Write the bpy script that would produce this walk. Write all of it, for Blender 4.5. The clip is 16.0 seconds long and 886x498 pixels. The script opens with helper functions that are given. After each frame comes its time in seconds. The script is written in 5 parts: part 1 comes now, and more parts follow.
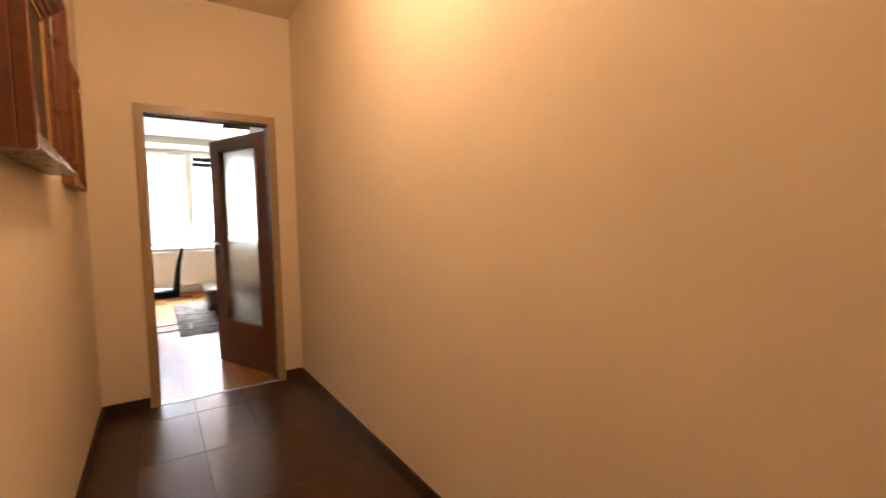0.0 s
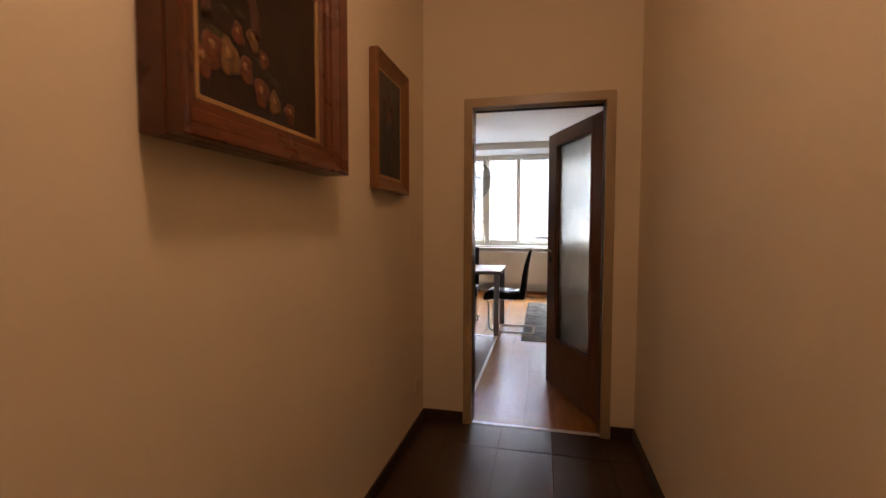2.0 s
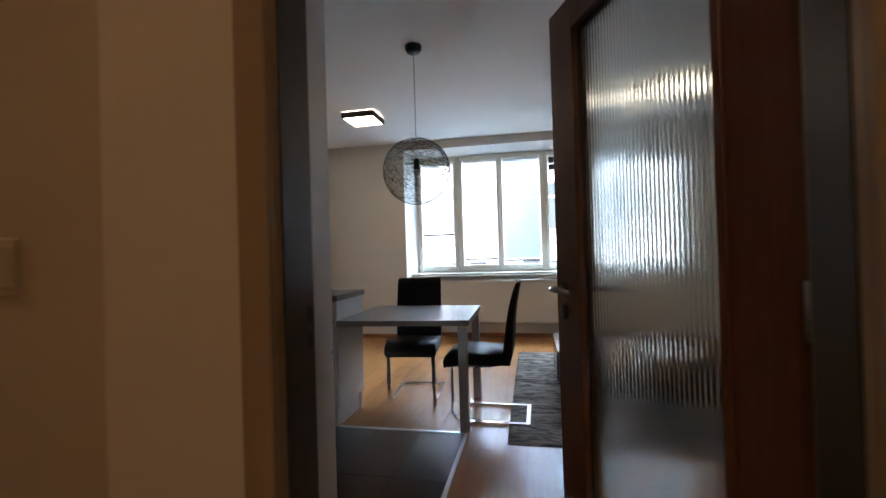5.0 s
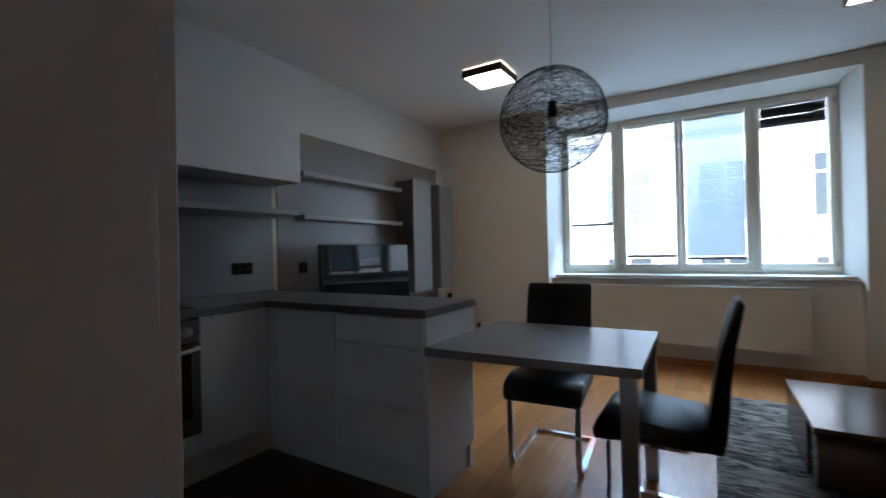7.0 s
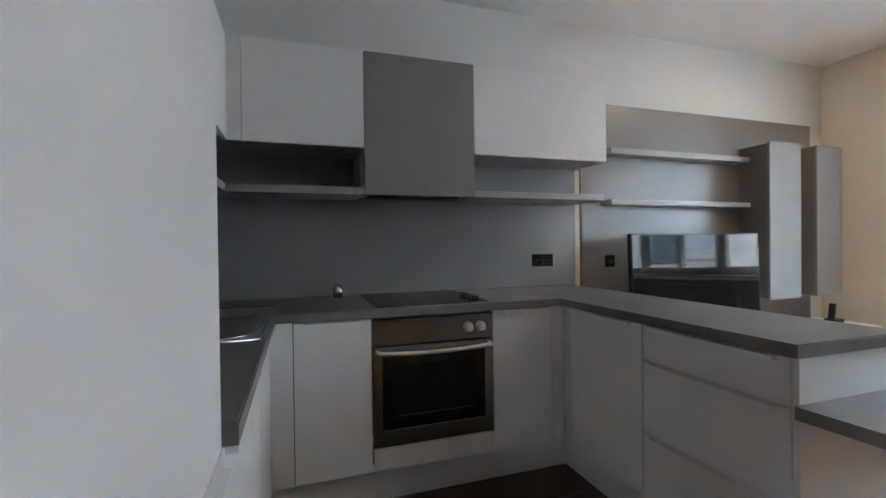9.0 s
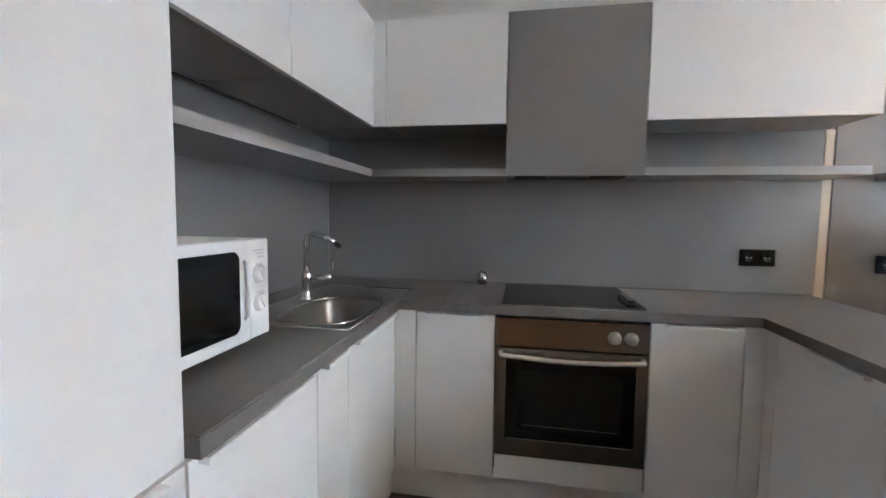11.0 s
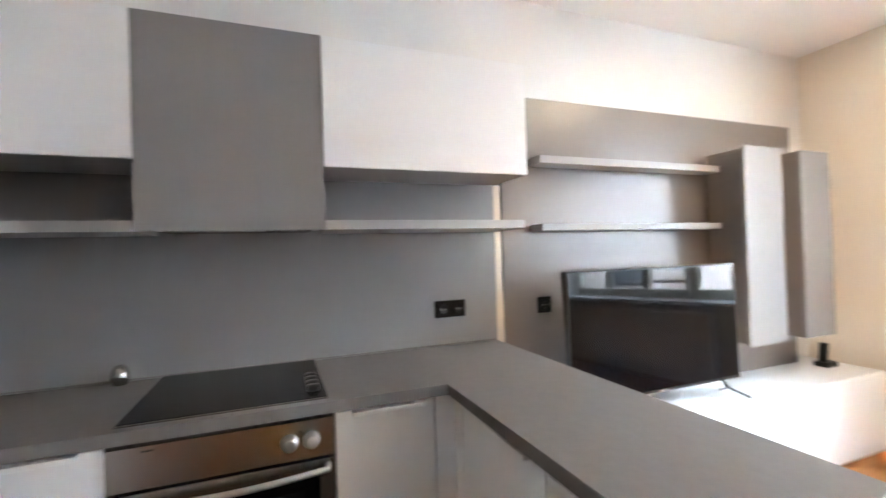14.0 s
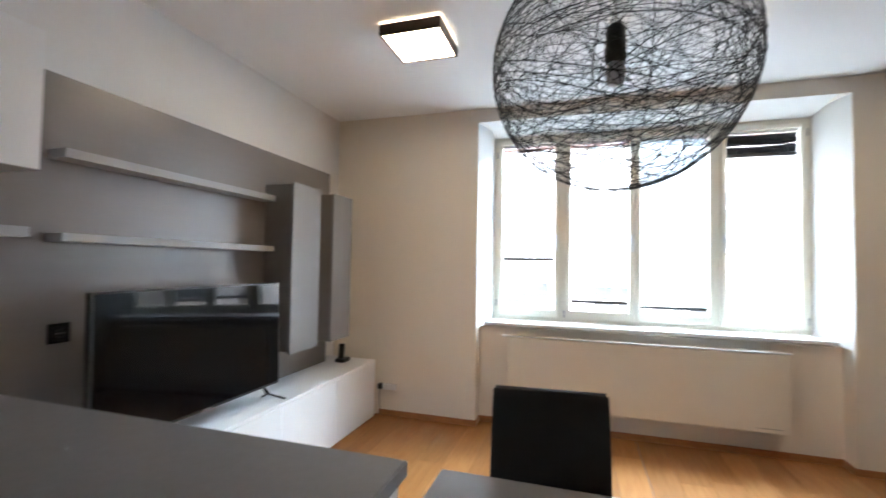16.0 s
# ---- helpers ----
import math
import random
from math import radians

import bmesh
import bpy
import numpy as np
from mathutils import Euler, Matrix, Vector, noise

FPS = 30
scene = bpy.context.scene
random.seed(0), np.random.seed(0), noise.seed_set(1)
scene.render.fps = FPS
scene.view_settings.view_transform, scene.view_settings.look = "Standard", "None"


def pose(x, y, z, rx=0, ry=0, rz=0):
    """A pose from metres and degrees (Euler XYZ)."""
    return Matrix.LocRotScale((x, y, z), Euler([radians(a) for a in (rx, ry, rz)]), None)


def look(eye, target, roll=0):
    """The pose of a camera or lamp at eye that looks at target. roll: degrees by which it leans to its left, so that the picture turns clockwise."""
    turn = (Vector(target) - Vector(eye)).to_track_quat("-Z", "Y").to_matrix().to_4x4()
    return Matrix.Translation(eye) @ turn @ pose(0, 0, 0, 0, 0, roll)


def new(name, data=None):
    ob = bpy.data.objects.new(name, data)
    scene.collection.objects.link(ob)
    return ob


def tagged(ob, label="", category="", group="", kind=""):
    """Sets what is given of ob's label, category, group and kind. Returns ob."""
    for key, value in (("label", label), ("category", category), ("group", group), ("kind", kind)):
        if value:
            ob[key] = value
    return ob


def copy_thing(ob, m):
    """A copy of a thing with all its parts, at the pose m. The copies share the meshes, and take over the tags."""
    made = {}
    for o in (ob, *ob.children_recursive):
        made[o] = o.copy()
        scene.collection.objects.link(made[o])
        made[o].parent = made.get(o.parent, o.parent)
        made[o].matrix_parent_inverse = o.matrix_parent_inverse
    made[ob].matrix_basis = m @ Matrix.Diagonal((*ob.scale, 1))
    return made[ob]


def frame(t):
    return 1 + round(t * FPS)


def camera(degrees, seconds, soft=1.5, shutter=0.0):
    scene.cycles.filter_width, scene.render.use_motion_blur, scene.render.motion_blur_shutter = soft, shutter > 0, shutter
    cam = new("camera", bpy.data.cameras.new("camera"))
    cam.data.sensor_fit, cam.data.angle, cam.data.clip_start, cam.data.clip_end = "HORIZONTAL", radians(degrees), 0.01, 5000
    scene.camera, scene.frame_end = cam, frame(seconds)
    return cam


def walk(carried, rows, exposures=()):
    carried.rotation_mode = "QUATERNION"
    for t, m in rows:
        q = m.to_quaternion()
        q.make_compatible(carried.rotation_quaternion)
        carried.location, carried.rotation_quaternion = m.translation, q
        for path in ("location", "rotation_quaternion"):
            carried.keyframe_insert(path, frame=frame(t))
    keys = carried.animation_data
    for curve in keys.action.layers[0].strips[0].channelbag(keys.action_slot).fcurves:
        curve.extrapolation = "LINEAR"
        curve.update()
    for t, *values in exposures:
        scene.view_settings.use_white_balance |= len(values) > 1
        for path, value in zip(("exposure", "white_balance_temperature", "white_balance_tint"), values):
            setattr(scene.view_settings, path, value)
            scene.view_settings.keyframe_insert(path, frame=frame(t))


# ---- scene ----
cam = camera(91.2, 16.0, shutter=0.4)

PATH = [
    (0, (-0.368, -3.499, 1.216), (0.735, -1.834, 1.093), -1.2),
    (0.5, (-0.205, -3.351, 1.223), (0.52, -1.491, 1.112), -0.6),
    (1, (-0.112, -3.128, 1.286), (0.107, -1.14, 1.248), -3.4),
    (1.5, (0.007, -2.945, 1.314), (-0.245, -0.962, 1.243), -0.7),
    (2, (0.036, -2.673, 1.254), (-0.413, -0.727, 1.151), 0.1),
    (2.5, (0.016, -2.375, 1.222), (-0.282, -0.397, 1.2), -1.4),
    (3, (0.033, -2.005, 1.204), (-0.257, -0.026, 1.228), -0.6),
    (3.2, (0.052, -1.871, 1.193), (-0.259, 0.105, 1.202), -0.4),
    (5.5, (-0.058, -0.251, 1.202), (-0.519, 1.695, 1.227), -2.7),
    (6, (-0.108, 0.062, 1.205), (-0.708, 1.969, 1.23), -2.7),
    (6.5, (-0.127, 0.305, 1.191), (-0.917, 2.142, 1.179), -1.4),
    (7, (-0.214, 0.501, 1.193), (-1.25, 2.212, 1.203), -1.3),
    (7.5, (-0.328, 0.634, 1.196), (-1.628, 2.152, 1.151), -0.5),
    (8, (-0.394, 0.753, 1.197), (-1.995, 1.951, 1.166), -0.1),
    (8.5, (-0.427, 0.796, 1.204), (-2.254, 1.609, 1.149), 0.5),
    (9, (-0.494, 0.855, 1.213), (-2.391, 1.486, 1.193), -0.7),
    (9.5, (-0.574, 0.924, 1.215), (-2.514, 1.41, 1.19), -1.5),
    (10, (-0.611, 1.041, 1.233), (-2.605, 1.203, 1.227), -0.6),
    (10.2, (-0.609, 1.094, 1.249), (-2.607, 1.138, 1.19), 0.3),
    (12.5, (-0.886, 1.487, 1.321), (-2.752, 0.768, 1.268), -1.2),
    (13, (-0.893, 1.579, 1.357), (-2.845, 1.145, 1.322), 0.5),
    (13.5, (-0.974, 1.621, 1.379), (-2.972, 1.697, 1.381), 0.0),
    (14, (-1.053, 1.612, 1.372), (-2.921, 2.328, 1.393), -1.8),
    (14.5, (-1.038, 1.62, 1.362), (-2.665, 2.782, 1.395), -0.8),
    (15, (-0.978, 1.619, 1.359), (-2.316, 3.105, 1.388), 0.3),
    (15.5, (-0.935, 1.599, 1.372), (-1.926, 3.336, 1.392), 0.5),
    (16, (-0.92, 1.641, 1.409), (-1.51, 3.551, 1.475), 1.0),
]
EXPOSURES = [(0, 4.68, 7000, 16), (0.5, 4.40, 6980, 17), (1, 4.0, 6950, 18), (1.5, 3.6, 6950, 20), (2, 3.38, 6800, 21), (3.2, 3.46, 6680, 18),
             (5.5, 2.72, 5600, 9), (6, 2.60, 5450, 8), (6.5, 2.4, 5420, 8), (7, 2.24, 5420, 8), (8, 2.05, 5500, 8), (8.5, 3.12, 5600, 9), (9, 3.99, 5820, 9), (10, 4.58, 6030, 10),
             (12.5, 5.16, 6080, 11), (13, 5.34, 6140, 11), (13.5, 5.26, 6180, 12), (14.5, 5.25, 6220, 13), (15, 5.05, 6220, 13), (15.5, 4.30, 6250, 13), (16, 3.70, 6200, 13)]
walk(cam, [(t, look(eye, target, roll)) for t, eye, target, roll in PATH], EXPOSURES)

# ---- world, sun and large lights ----
world = bpy.data.worlds.new("world")
scene.world = world
world.use_nodes = True
wn = world.node_tree
sky = wn.nodes.new("ShaderNodeTexSky")
sky.sky_type = "NISHITA"
sky.sun_disc = False
sky.sun_elevation = radians(42)
sky.sun_rotation = radians(160)
wn.nodes["Background"].inputs["Strength"].default_value = 0.15
wn.links.new(sky.outputs["Color"], wn.nodes["Background"].inputs["Color"])

sun = new("sun", bpy.data.lights.new("sun", "SUN"))
sun.data.energy, sun.data.angle, sun.data.color = 2.8, radians(0.5), (1.0, 0.975, 0.94)
sun.matrix_world = look((3, -8, 9), (0, 4, 0))


def area_lamp(name, eye, target, sx, sy, watts, color):
    d = bpy.data.lights.new(name, "AREA")
    d.shape, d.size, d.size_y, d.energy, d.color = "RECTANGLE", sx, sy, watts, color
    ob = new(name, d)
    ob.matrix_world = look(eye, target)
    return ob


# the open sky over the street, above the opposite roof
area_lamp("sky_over_street", (1.3, 8.6, 5.4), (-0.7, 3.2, 0.6), 6.0, 3.0, 350, (0.66, 0.86, 1.0))
# the hall's ceiling lamp
bulb = new("hall_lamp_light", bpy.data.lights.new("hall_lamp_light", "POINT"))
bulb.data.energy, bulb.data.shadow_soft_size, bulb.data.color = 1.32, 0.10, (1.0, 0.68, 0.45)
bulb.location = (-0.02, -2.15, 2.58)


# ---- materials ----
def mat(name, color, rough=0.5, metal=0.0, spec=0.5, vary=0.0, scale=6.0, bump=0.0, bscale=60.0, stretch=(1, 1, 1), rvary=0.0, color2=None, piece=0.0, coat=0.0):
    """A procedural surface: base colour with two scales of variation, roughness variation and fine relief."""
    m = bpy.data.materials.new(name)
    m.use_nodes = True
    nt = m.node_tree
    b = nt.nodes["Principled BSDF"]
    b.inputs["Base Color"].default_value = (*color, 1)
    b.inputs["Roughness"].default_value = rough
    b.inputs["Metallic"].default_value = metal
    b.inputs["Specular IOR Level"].default_value = spec
    b.inputs["Coat Weight"].default_value = coat
    tc = nt.nodes.new("ShaderNodeTexCoord")
    mp = nt.nodes.new("ShaderNodeMapping")
    mp.inputs["Scale"].default_value = stretch
    nt.links.new(tc.outputs["Object"], mp.inputs["Vector"])
    coords = mp.outputs["Vector"]
    if piece:
        info = nt.nodes.new("ShaderNodeObjectInfo")
        add = nt.nodes.new("ShaderNodeVectorMath")
        mul = nt.nodes.new("ShaderNodeMath")
        mul.operation = "MULTIPLY"
        mul.inputs[1].default_value = 37.0
        nt.links.new(info.outputs["Random"], mul.inputs[0])
        nt.links.new(coords, add.inputs[0])
        nt.links.new(mul.outputs[0], add.inputs[1])
        coords = add.outputs[0]
    if vary or color2:
        n1 = nt.nodes.new("ShaderNodeTexNoise")
        n1.inputs["Scale"].default_value = scale
        n1.inputs["Detail"].default_value = 6
        n1.inputs["Roughness"].default_value = 0.65
        nt.links.new(coords, n1.inputs["Vector"])
        ramp = nt.nodes.new("ShaderNodeValToRGB")
        other = color2 if color2 else tuple(c * (1 - vary) for c in color)
        ramp.color_ramp.elements[0].position, ramp.color_ramp.elements[1].position = 0.3, 0.7
        ramp.color_ramp.elements[0].color = (*other, 1)
        ramp.color_ramp.elements[1].color = (*color, 1)
        nt.links.new(n1.outputs["Fac"], ramp.inputs["Fac"])
        out = ramp.outputs["Color"]
        if piece:
            hsv = nt.nodes.new("ShaderNodeHueSaturation")
            mr = nt.nodes.new("ShaderNodeMapRange")
            mr.inputs["To Min"].default_value, mr.inputs["To Max"].default_value = 1 - piece, 1 + piece
            nt.links.new(info.outputs["Random"], mr.inputs["Value"])
            nt.links.new(mr.outputs["Result"], hsv.inputs["Value"])
            nt.links.new(out, hsv.inputs["Color"])
            out = hsv.outputs["Color"]
        nt.links.new(out, b.inputs["Base Color"])
    if rvary:
        n3 = nt.nodes.new("ShaderNodeTexNoise")
        n3.inputs["Scale"].default_value = 3.1
        n3.inputs["Detail"].default_value = 4
        nt.links.new(coords, n3.inputs["Vector"])
        mr3 = nt.nodes.new("ShaderNodeMapRange")
        mr3.inputs["To Min"].default_value, mr3.inputs["To Max"].default_value = rough - rvary, rough + rvary
        nt.links.new(n3.outputs["Fac"], mr3.inputs["Value"])
        nt.links.new(mr3.outputs["Result"], b.inputs["Roughness"])
    if bump:
        n2 = nt.nodes.new("ShaderNodeTexNoise")
        n2.inputs["Scale"].default_value = bscale
        n2.inputs["Detail"].default_value = 3
        nt.links.new(coords, n2.inputs["Vector"])
        bp = nt.nodes.new("ShaderNodeBump")
        bp.inputs["Strength"].default_value = bump
        bp.inputs["Distance"].default_value = 0.004
        nt.links.new(n2.outputs["Fac"], bp.inputs["Height"])
        nt.links.new(bp.outputs["Normal"], b.inputs["Normal"])
    return m


def glass(name, color=(1, 1, 1), rough=0.0, ior=1.45):
    m = bpy.data.materials.new(name)
    m.use_nodes = True
    b = m.node_tree.nodes["Principled BSDF"]
    b.inputs["Base Color"].default_value = (*color, 1)
    b.inputs["Roughness"].default_value = rough
    b.inputs["IOR"].default_value = ior
    b.inputs["Transmission Weight"].default_value = 1.0
    return m


def translucent(name, color):
    """A thin sheet that lets half of the light through."""
    m = mat(name, color, 0.45, vary=0.03, scale=8)
    nt = m.node_tree
    tr = nt.nodes.new("ShaderNodeBsdfTranslucent")
    tr.inputs["Color"].default_value = (*color, 1)
    mix = nt.nodes.new("ShaderNodeMixShader")
    mix.inputs[0].default_value = 0.3
    out = nt.nodes["Material Output"]
    nt.links.new(nt.nodes["Principled BSDF"].outputs[0], mix.inputs[1])
    nt.links.new(tr.outputs[0], mix.inputs[2])
    nt.links.new(mix.outputs[0], out.inputs["Surface"])
    return m


def glow(name, color, strength):
    m = bpy.data.materials.new(name)
    m.use_nodes = True
    b = m.node_tree.nodes["Principled BSDF"]
    b.inputs["Base Color"].default_value = (0.8, 0.8, 0.8, 1)
    b.inputs["Emission Color"].default_value = (*color, 1)
    b.inputs["Emission Strength"].default_value = strength
    return m


M_HALL = mat("hall_paint", (0.80, 0.69, 0.52), 0.75, vary=0.05, scale=2.0, bump=0.07, bscale=90)
M_WALL = mat("white_wall_paint", (0.80, 0.78, 0.75), 0.8, vary=0.04, scale=1.6, bump=0.06, bscale=90)
M_CREAM = mat("cream_wall_paint", (0.80, 0.735, 0.635), 0.8, vary=0.04, scale=1.6, bump=0.06, bscale=90)
M_STRIP = mat("beige_strip", (0.60, 0.52, 0.42), 0.5, vary=0.06, scale=9)
# nearly black so that the unseen east wall returns less light
M_DIMWALL = mat("bounce_cutting_wall", (0.085, 0.076, 0.068), 0.8, vary=0.06, scale=1.6, bump=0.06, bscale=90)
M_CEIL = mat("ceiling_paint", (0.86, 0.855, 0.84), 0.85, vary=0.03, scale=1.3, bump=0.05, bscale=80)
M_TILE = mat("dark_floor_tile", (0.056, 0.029, 0.018), 0.30, vary=0.16, scale=5, piece=0.08)
M_GROUT = mat("dark_grout", (0.020, 0.016, 0.013), 0.85, vary=0.3, scale=30, bump=0.3, bscale=150)
M_PLANK = mat("oak_laminate", (0.38, 0.165, 0.050), 0.27, color2=(0.30, 0.122, 0.035), scale=6, bump=0.02, bscale=70, stretch=(6, 0.6, 1), piece=0.13)
M_SUBFLOOR = mat("floor_joint", (0.11, 0.055, 0.022), 0.6, vary=0.3, scale=10)
M_SKIRT_WOOD = mat("oak_skirting", (0.38, 0.16, 0.05), 0.35, color2=(0.27, 0.105, 0.03), scale=10, stretch=(1, 1, 6))
M_DOORWOOD = mat("brown_door_veneer", (0.185, 0.070, 0.028), 0.36, color2=(0.125, 0.045, 0.018), scale=7, bump=0.06, bscale=80, stretch=(9, 9, 0.6), rvary=0.06)
M_FRAME_STEEL = mat("beige_enamel_frame", (0.40, 0.29, 0.165), 0.32, vary=0.08, scale=8, bump=0.05, bscale=60)
# dark brown of the handle roses, also the shade coloured onto the jambs
M_ROSE_JAMB_SHADE = mat("dark_rose_and_jamb_shade", (0.060, 0.046, 0.032), 0.4, vary=0.15, scale=9)
M_WHITE = mat("white_laminate", (0.80, 0.795, 0.785), 0.40, vary=0.02, scale=3, bump=0.03, bscale=120, rvary=0.04)
# cabinet bodies near black, so the gaps between fronts read as shade
M_GAP_SHADE = mat("gap_shade_carcass", (0.05, 0.05, 0.05), 0.6, vary=0.1, scale=9)
M_WHITE_PLASTIC = mat("white_plastic", (0.82, 0.82, 0.81), 0.35, vary=0.02, scale=9)
M_PVC = mat("white_window_profile", (0.82, 0.785, 0.68), 0.32, vary=0.03, scale=5)
M_GREY = mat("grey_laminate", (0.235, 0.228, 0.222), 0.38, vary=0.07, scale=4, bump=0.06, bscale=160, stretch=(1, 1, 1), rvary=0.05)
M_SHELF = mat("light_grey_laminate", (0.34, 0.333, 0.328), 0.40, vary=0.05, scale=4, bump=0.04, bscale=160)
M_SPLASH = mat("grey_splashback", (0.222, 0.220, 0.219), 0.31, spec=0.6, vary=0.05, scale=3, bump=0.03, bscale=160, rvary=0.05)
M_TAUPE = mat("taupe_satin_panel", (0.190, 0.168, 0.152), 0.29, spec=0.55, vary=0.06, scale=6, bump=0.02, bscale=130, stretch=(1, 0.5, 4))
M_WORKTOP = mat("grey_worktop", (0.180, 0.168, 0.160), 0.40, spec=0.4, vary=0.12, scale=26, bump=0.05, bscale=220, rvary=0.05)
M_TABLETOP = mat("silver_grey_tabletop", (0.20, 0.19, 0.185), 0.34, spec=0.45, vary=0.08, scale=18, bump=0.05, bscale=200, rvary=0.05)
M_ALU = mat("brushed_aluminium", (0.78, 0.78, 0.77), 0.36, metal=1.0, vary=0.08, scale=40, stretch=(1, 1, 30))
M_GRIP = mat("pale_satin_aluminium", (0.86, 0.86, 0.85), 0.38, metal=0.25, vary=0.05, scale=40)
M_STEEL = mat("brushed_steel", (0.36, 0.345, 0.325), 0.27, metal=1.0, vary=0.05, scale=6, stretch=(12, 1, 12))
M_SINK = mat("sink_steel", (0.38, 0.37, 0.36), 0.30, metal=1.0, vary=0.08, scale=24, rvary=0.06)
M_RACK = mat("dim_steel_rack", (0.07, 0.07, 0.07), 0.4, vary=0.1, scale=20)
M_KNOB = mat("satin_knob_metal", (0.60, 0.595, 0.58), 0.30, metal=1.0, vary=0.05, scale=20)
M_CHROME = mat("chrome", (0.80, 0.80, 0.81), 0.08, metal=1.0, vary=0.02, scale=12)
M_DARKCHROME = mat("dark_polished_steel", (0.42, 0.41, 0.40), 0.10, metal=1.0, vary=0.05, scale=20)
M_SATIN = mat("satin_nickel", (0.42, 0.41, 0.40), 0.30, metal=1.0, vary=0.05, scale=20)
M_LEATHER = mat("black_leatherette", (0.009, 0.009, 0.010), 0.50, spec=0.3, vary=0.3, scale=14, bump=0.25, bscale=240)
M_BLACK = mat("black_plastic", (0.012, 0.012, 0.012), 0.35, vary=0.2, scale=20)
M_WIRE = mat("black_lacquered_thread", (0.012, 0.011, 0.011), 0.5, vary=0.2, scale=30)
M_BLACKGLASS = mat("black_glass", (0.007, 0.007, 0.008), 0.07, spec=0.32, vary=0.1, scale=6)
M_SCREEN = mat("dark_screen", (0.004, 0.004, 0.005), 0.055, spec=0.17, vary=0.1, scale=4)
M_HOB = mat("hob_glass", (0.012, 0.012, 0.013), 0.16, spec=0.28, vary=0.2, scale=10)
M_COPPER = mat("dark_wenge_lamp_box", (0.045, 0.024, 0.015), 0.4, vary=0.2, scale=20, stretch=(1, 1, 8))
M_TABLEWOOD = mat("dark_walnut_foil", (0.078, 0.040, 0.029), 0.17, spec=0.7, color2=(0.062, 0.031, 0.023), scale=7, bump=0.01, bscale=90, stretch=(1, 9, 9), rvary=0.05)
M_GOLDWOOD = mat("reddish_gilt_wood", (0.135, 0.036, 0.011), 0.28, color2=(0.070, 0.018, 0.007), scale=12, bump=0.15, bscale=60, stretch=(2, 2, 2), rvary=0.08)
M_REDGILT = mat("red_gilt_wood", (0.25, 0.105, 0.032), 0.36, color2=(0.15, 0.055, 0.017), scale=12, bump=0.15, bscale=70)
M_PALEGILT = mat("pale_gilt_wood", (0.46, 0.28, 0.11), 0.38, color2=(0.30, 0.165, 0.055), scale=12, bump=0.15, bscale=70)
M_RADIATOR = mat("cream_radiator_enamel", (0.78, 0.73, 0.63), 0.35, vary=0.03, scale=5)
M_SILL = mat("white_sill", (0.80, 0.79, 0.77), 0.35, vary=0.03, scale=6)
M_SLAT = mat("white_blind_slat", (0.74, 0.77, 0.80), 0.45, vary=0.03, scale=8)
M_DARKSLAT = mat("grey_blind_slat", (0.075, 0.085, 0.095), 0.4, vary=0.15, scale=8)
M_THINSLAT = translucent("thin_white_slat", (0.74, 0.78, 0.81))
M_FACADE = mat("pale_render_facade", (0.79, 0.80, 0.81), 0.9, vary=0.06, scale=0.6, bump=0.2, bscale=8)
M_FACADE_TRIM = mat("facade_stone_trim", (0.74, 0.72, 0.69), 0.85, vary=0.08, scale=2)
# unseen ground, lightened to throw daylight up at the ceiling
M_GROUND_BOUNCE = mat("light_bouncing_ground", (0.24, 0.235, 0.23), 0.9, vary=0.3, scale=4, bump=0.3, bscale=60)
M_ROOF = mat("clay_roof", (0.28, 0.12, 0.07), 0.8, vary=0.3, scale=4)
M_GLASS = glass("clear_glass")
M_FARGLASS = mat("far_window_glass", (0.06, 0.07, 0.08), 0.08, vary=0.2, scale=2)
M_REEDED = glass("reeded_glass", (0.74, 0.79, 0.78), 0.13, 1.38)
M_LAMP = glow("lamp_diffuser", (1.0, 0.78, 0.52), 2.4)
M_HALLGLOBE = glow("hall_lamp_glass", (1.0, 0.7, 0.45), 0.6)
M_PRINT = mat("pale_grey_print", (0.50, 0.51, 0.55), 0.5, vary=0.1, scale=30)
M_CREAM_PLASTIC = mat("cream_plastic", (0.74, 0.63, 0.47), 0.4, vary=0.03, scale=9)
M_GLOSSBLACK = mat("glossy_black_plastic", (0.010, 0.010, 0.011), 0.16, vary=0.2, scale=20)
M_CANVAS = mat("dark_oil_canvas", (0.036, 0.014, 0.008), 0.35, color2=(0.010, 0.006, 0.005), scale=7, bump=0.3, bscale=90)
M_CANVAS2 = mat("dark_green_oil_canvas", (0.034, 0.013, 0.009), 0.35, color2=(0.006, 0.012, 0.010), scale=5, bump=0.3, bscale=90)
M_CANVAS3 = mat("brown_oil_canvas", (0.05, 0.030, 0.016), 0.4, color2=(0.015, 0.010, 0.007), scale=6, bump=0.3, bscale=90)
M_PEACH = mat("painted_peach", (0.20, 0.055, 0.022), 0.4, color2=(0.05, 0.018, 0.010), scale=48, bump=0.3, bscale=90)
M_PETAL = mat("painted_petal", (0.075, 0.016, 0.012), 0.4, color2=(0.022, 0.009, 0.008), scale=45, bump=0.3, bscale=90)
M_PEAR = mat("painted_pear", (0.22, 0.115, 0.04), 0.4, color2=(0.06, 0.028, 0.012), scale=48, bump=0.3, bscale=90)
M_FLECK = mat("painted_highlight", (0.38, 0.24, 0.11), 0.4, color2=(0.24, 0.11, 0.04), scale=60, bump=0.3, bscale=90)
M_LEAF = mat("painted_leaf", (0.050, 0.042, 0.016), 0.4, color2=(0.016, 0.014, 0.008), scale=40, bump=0.3, bscale=90)
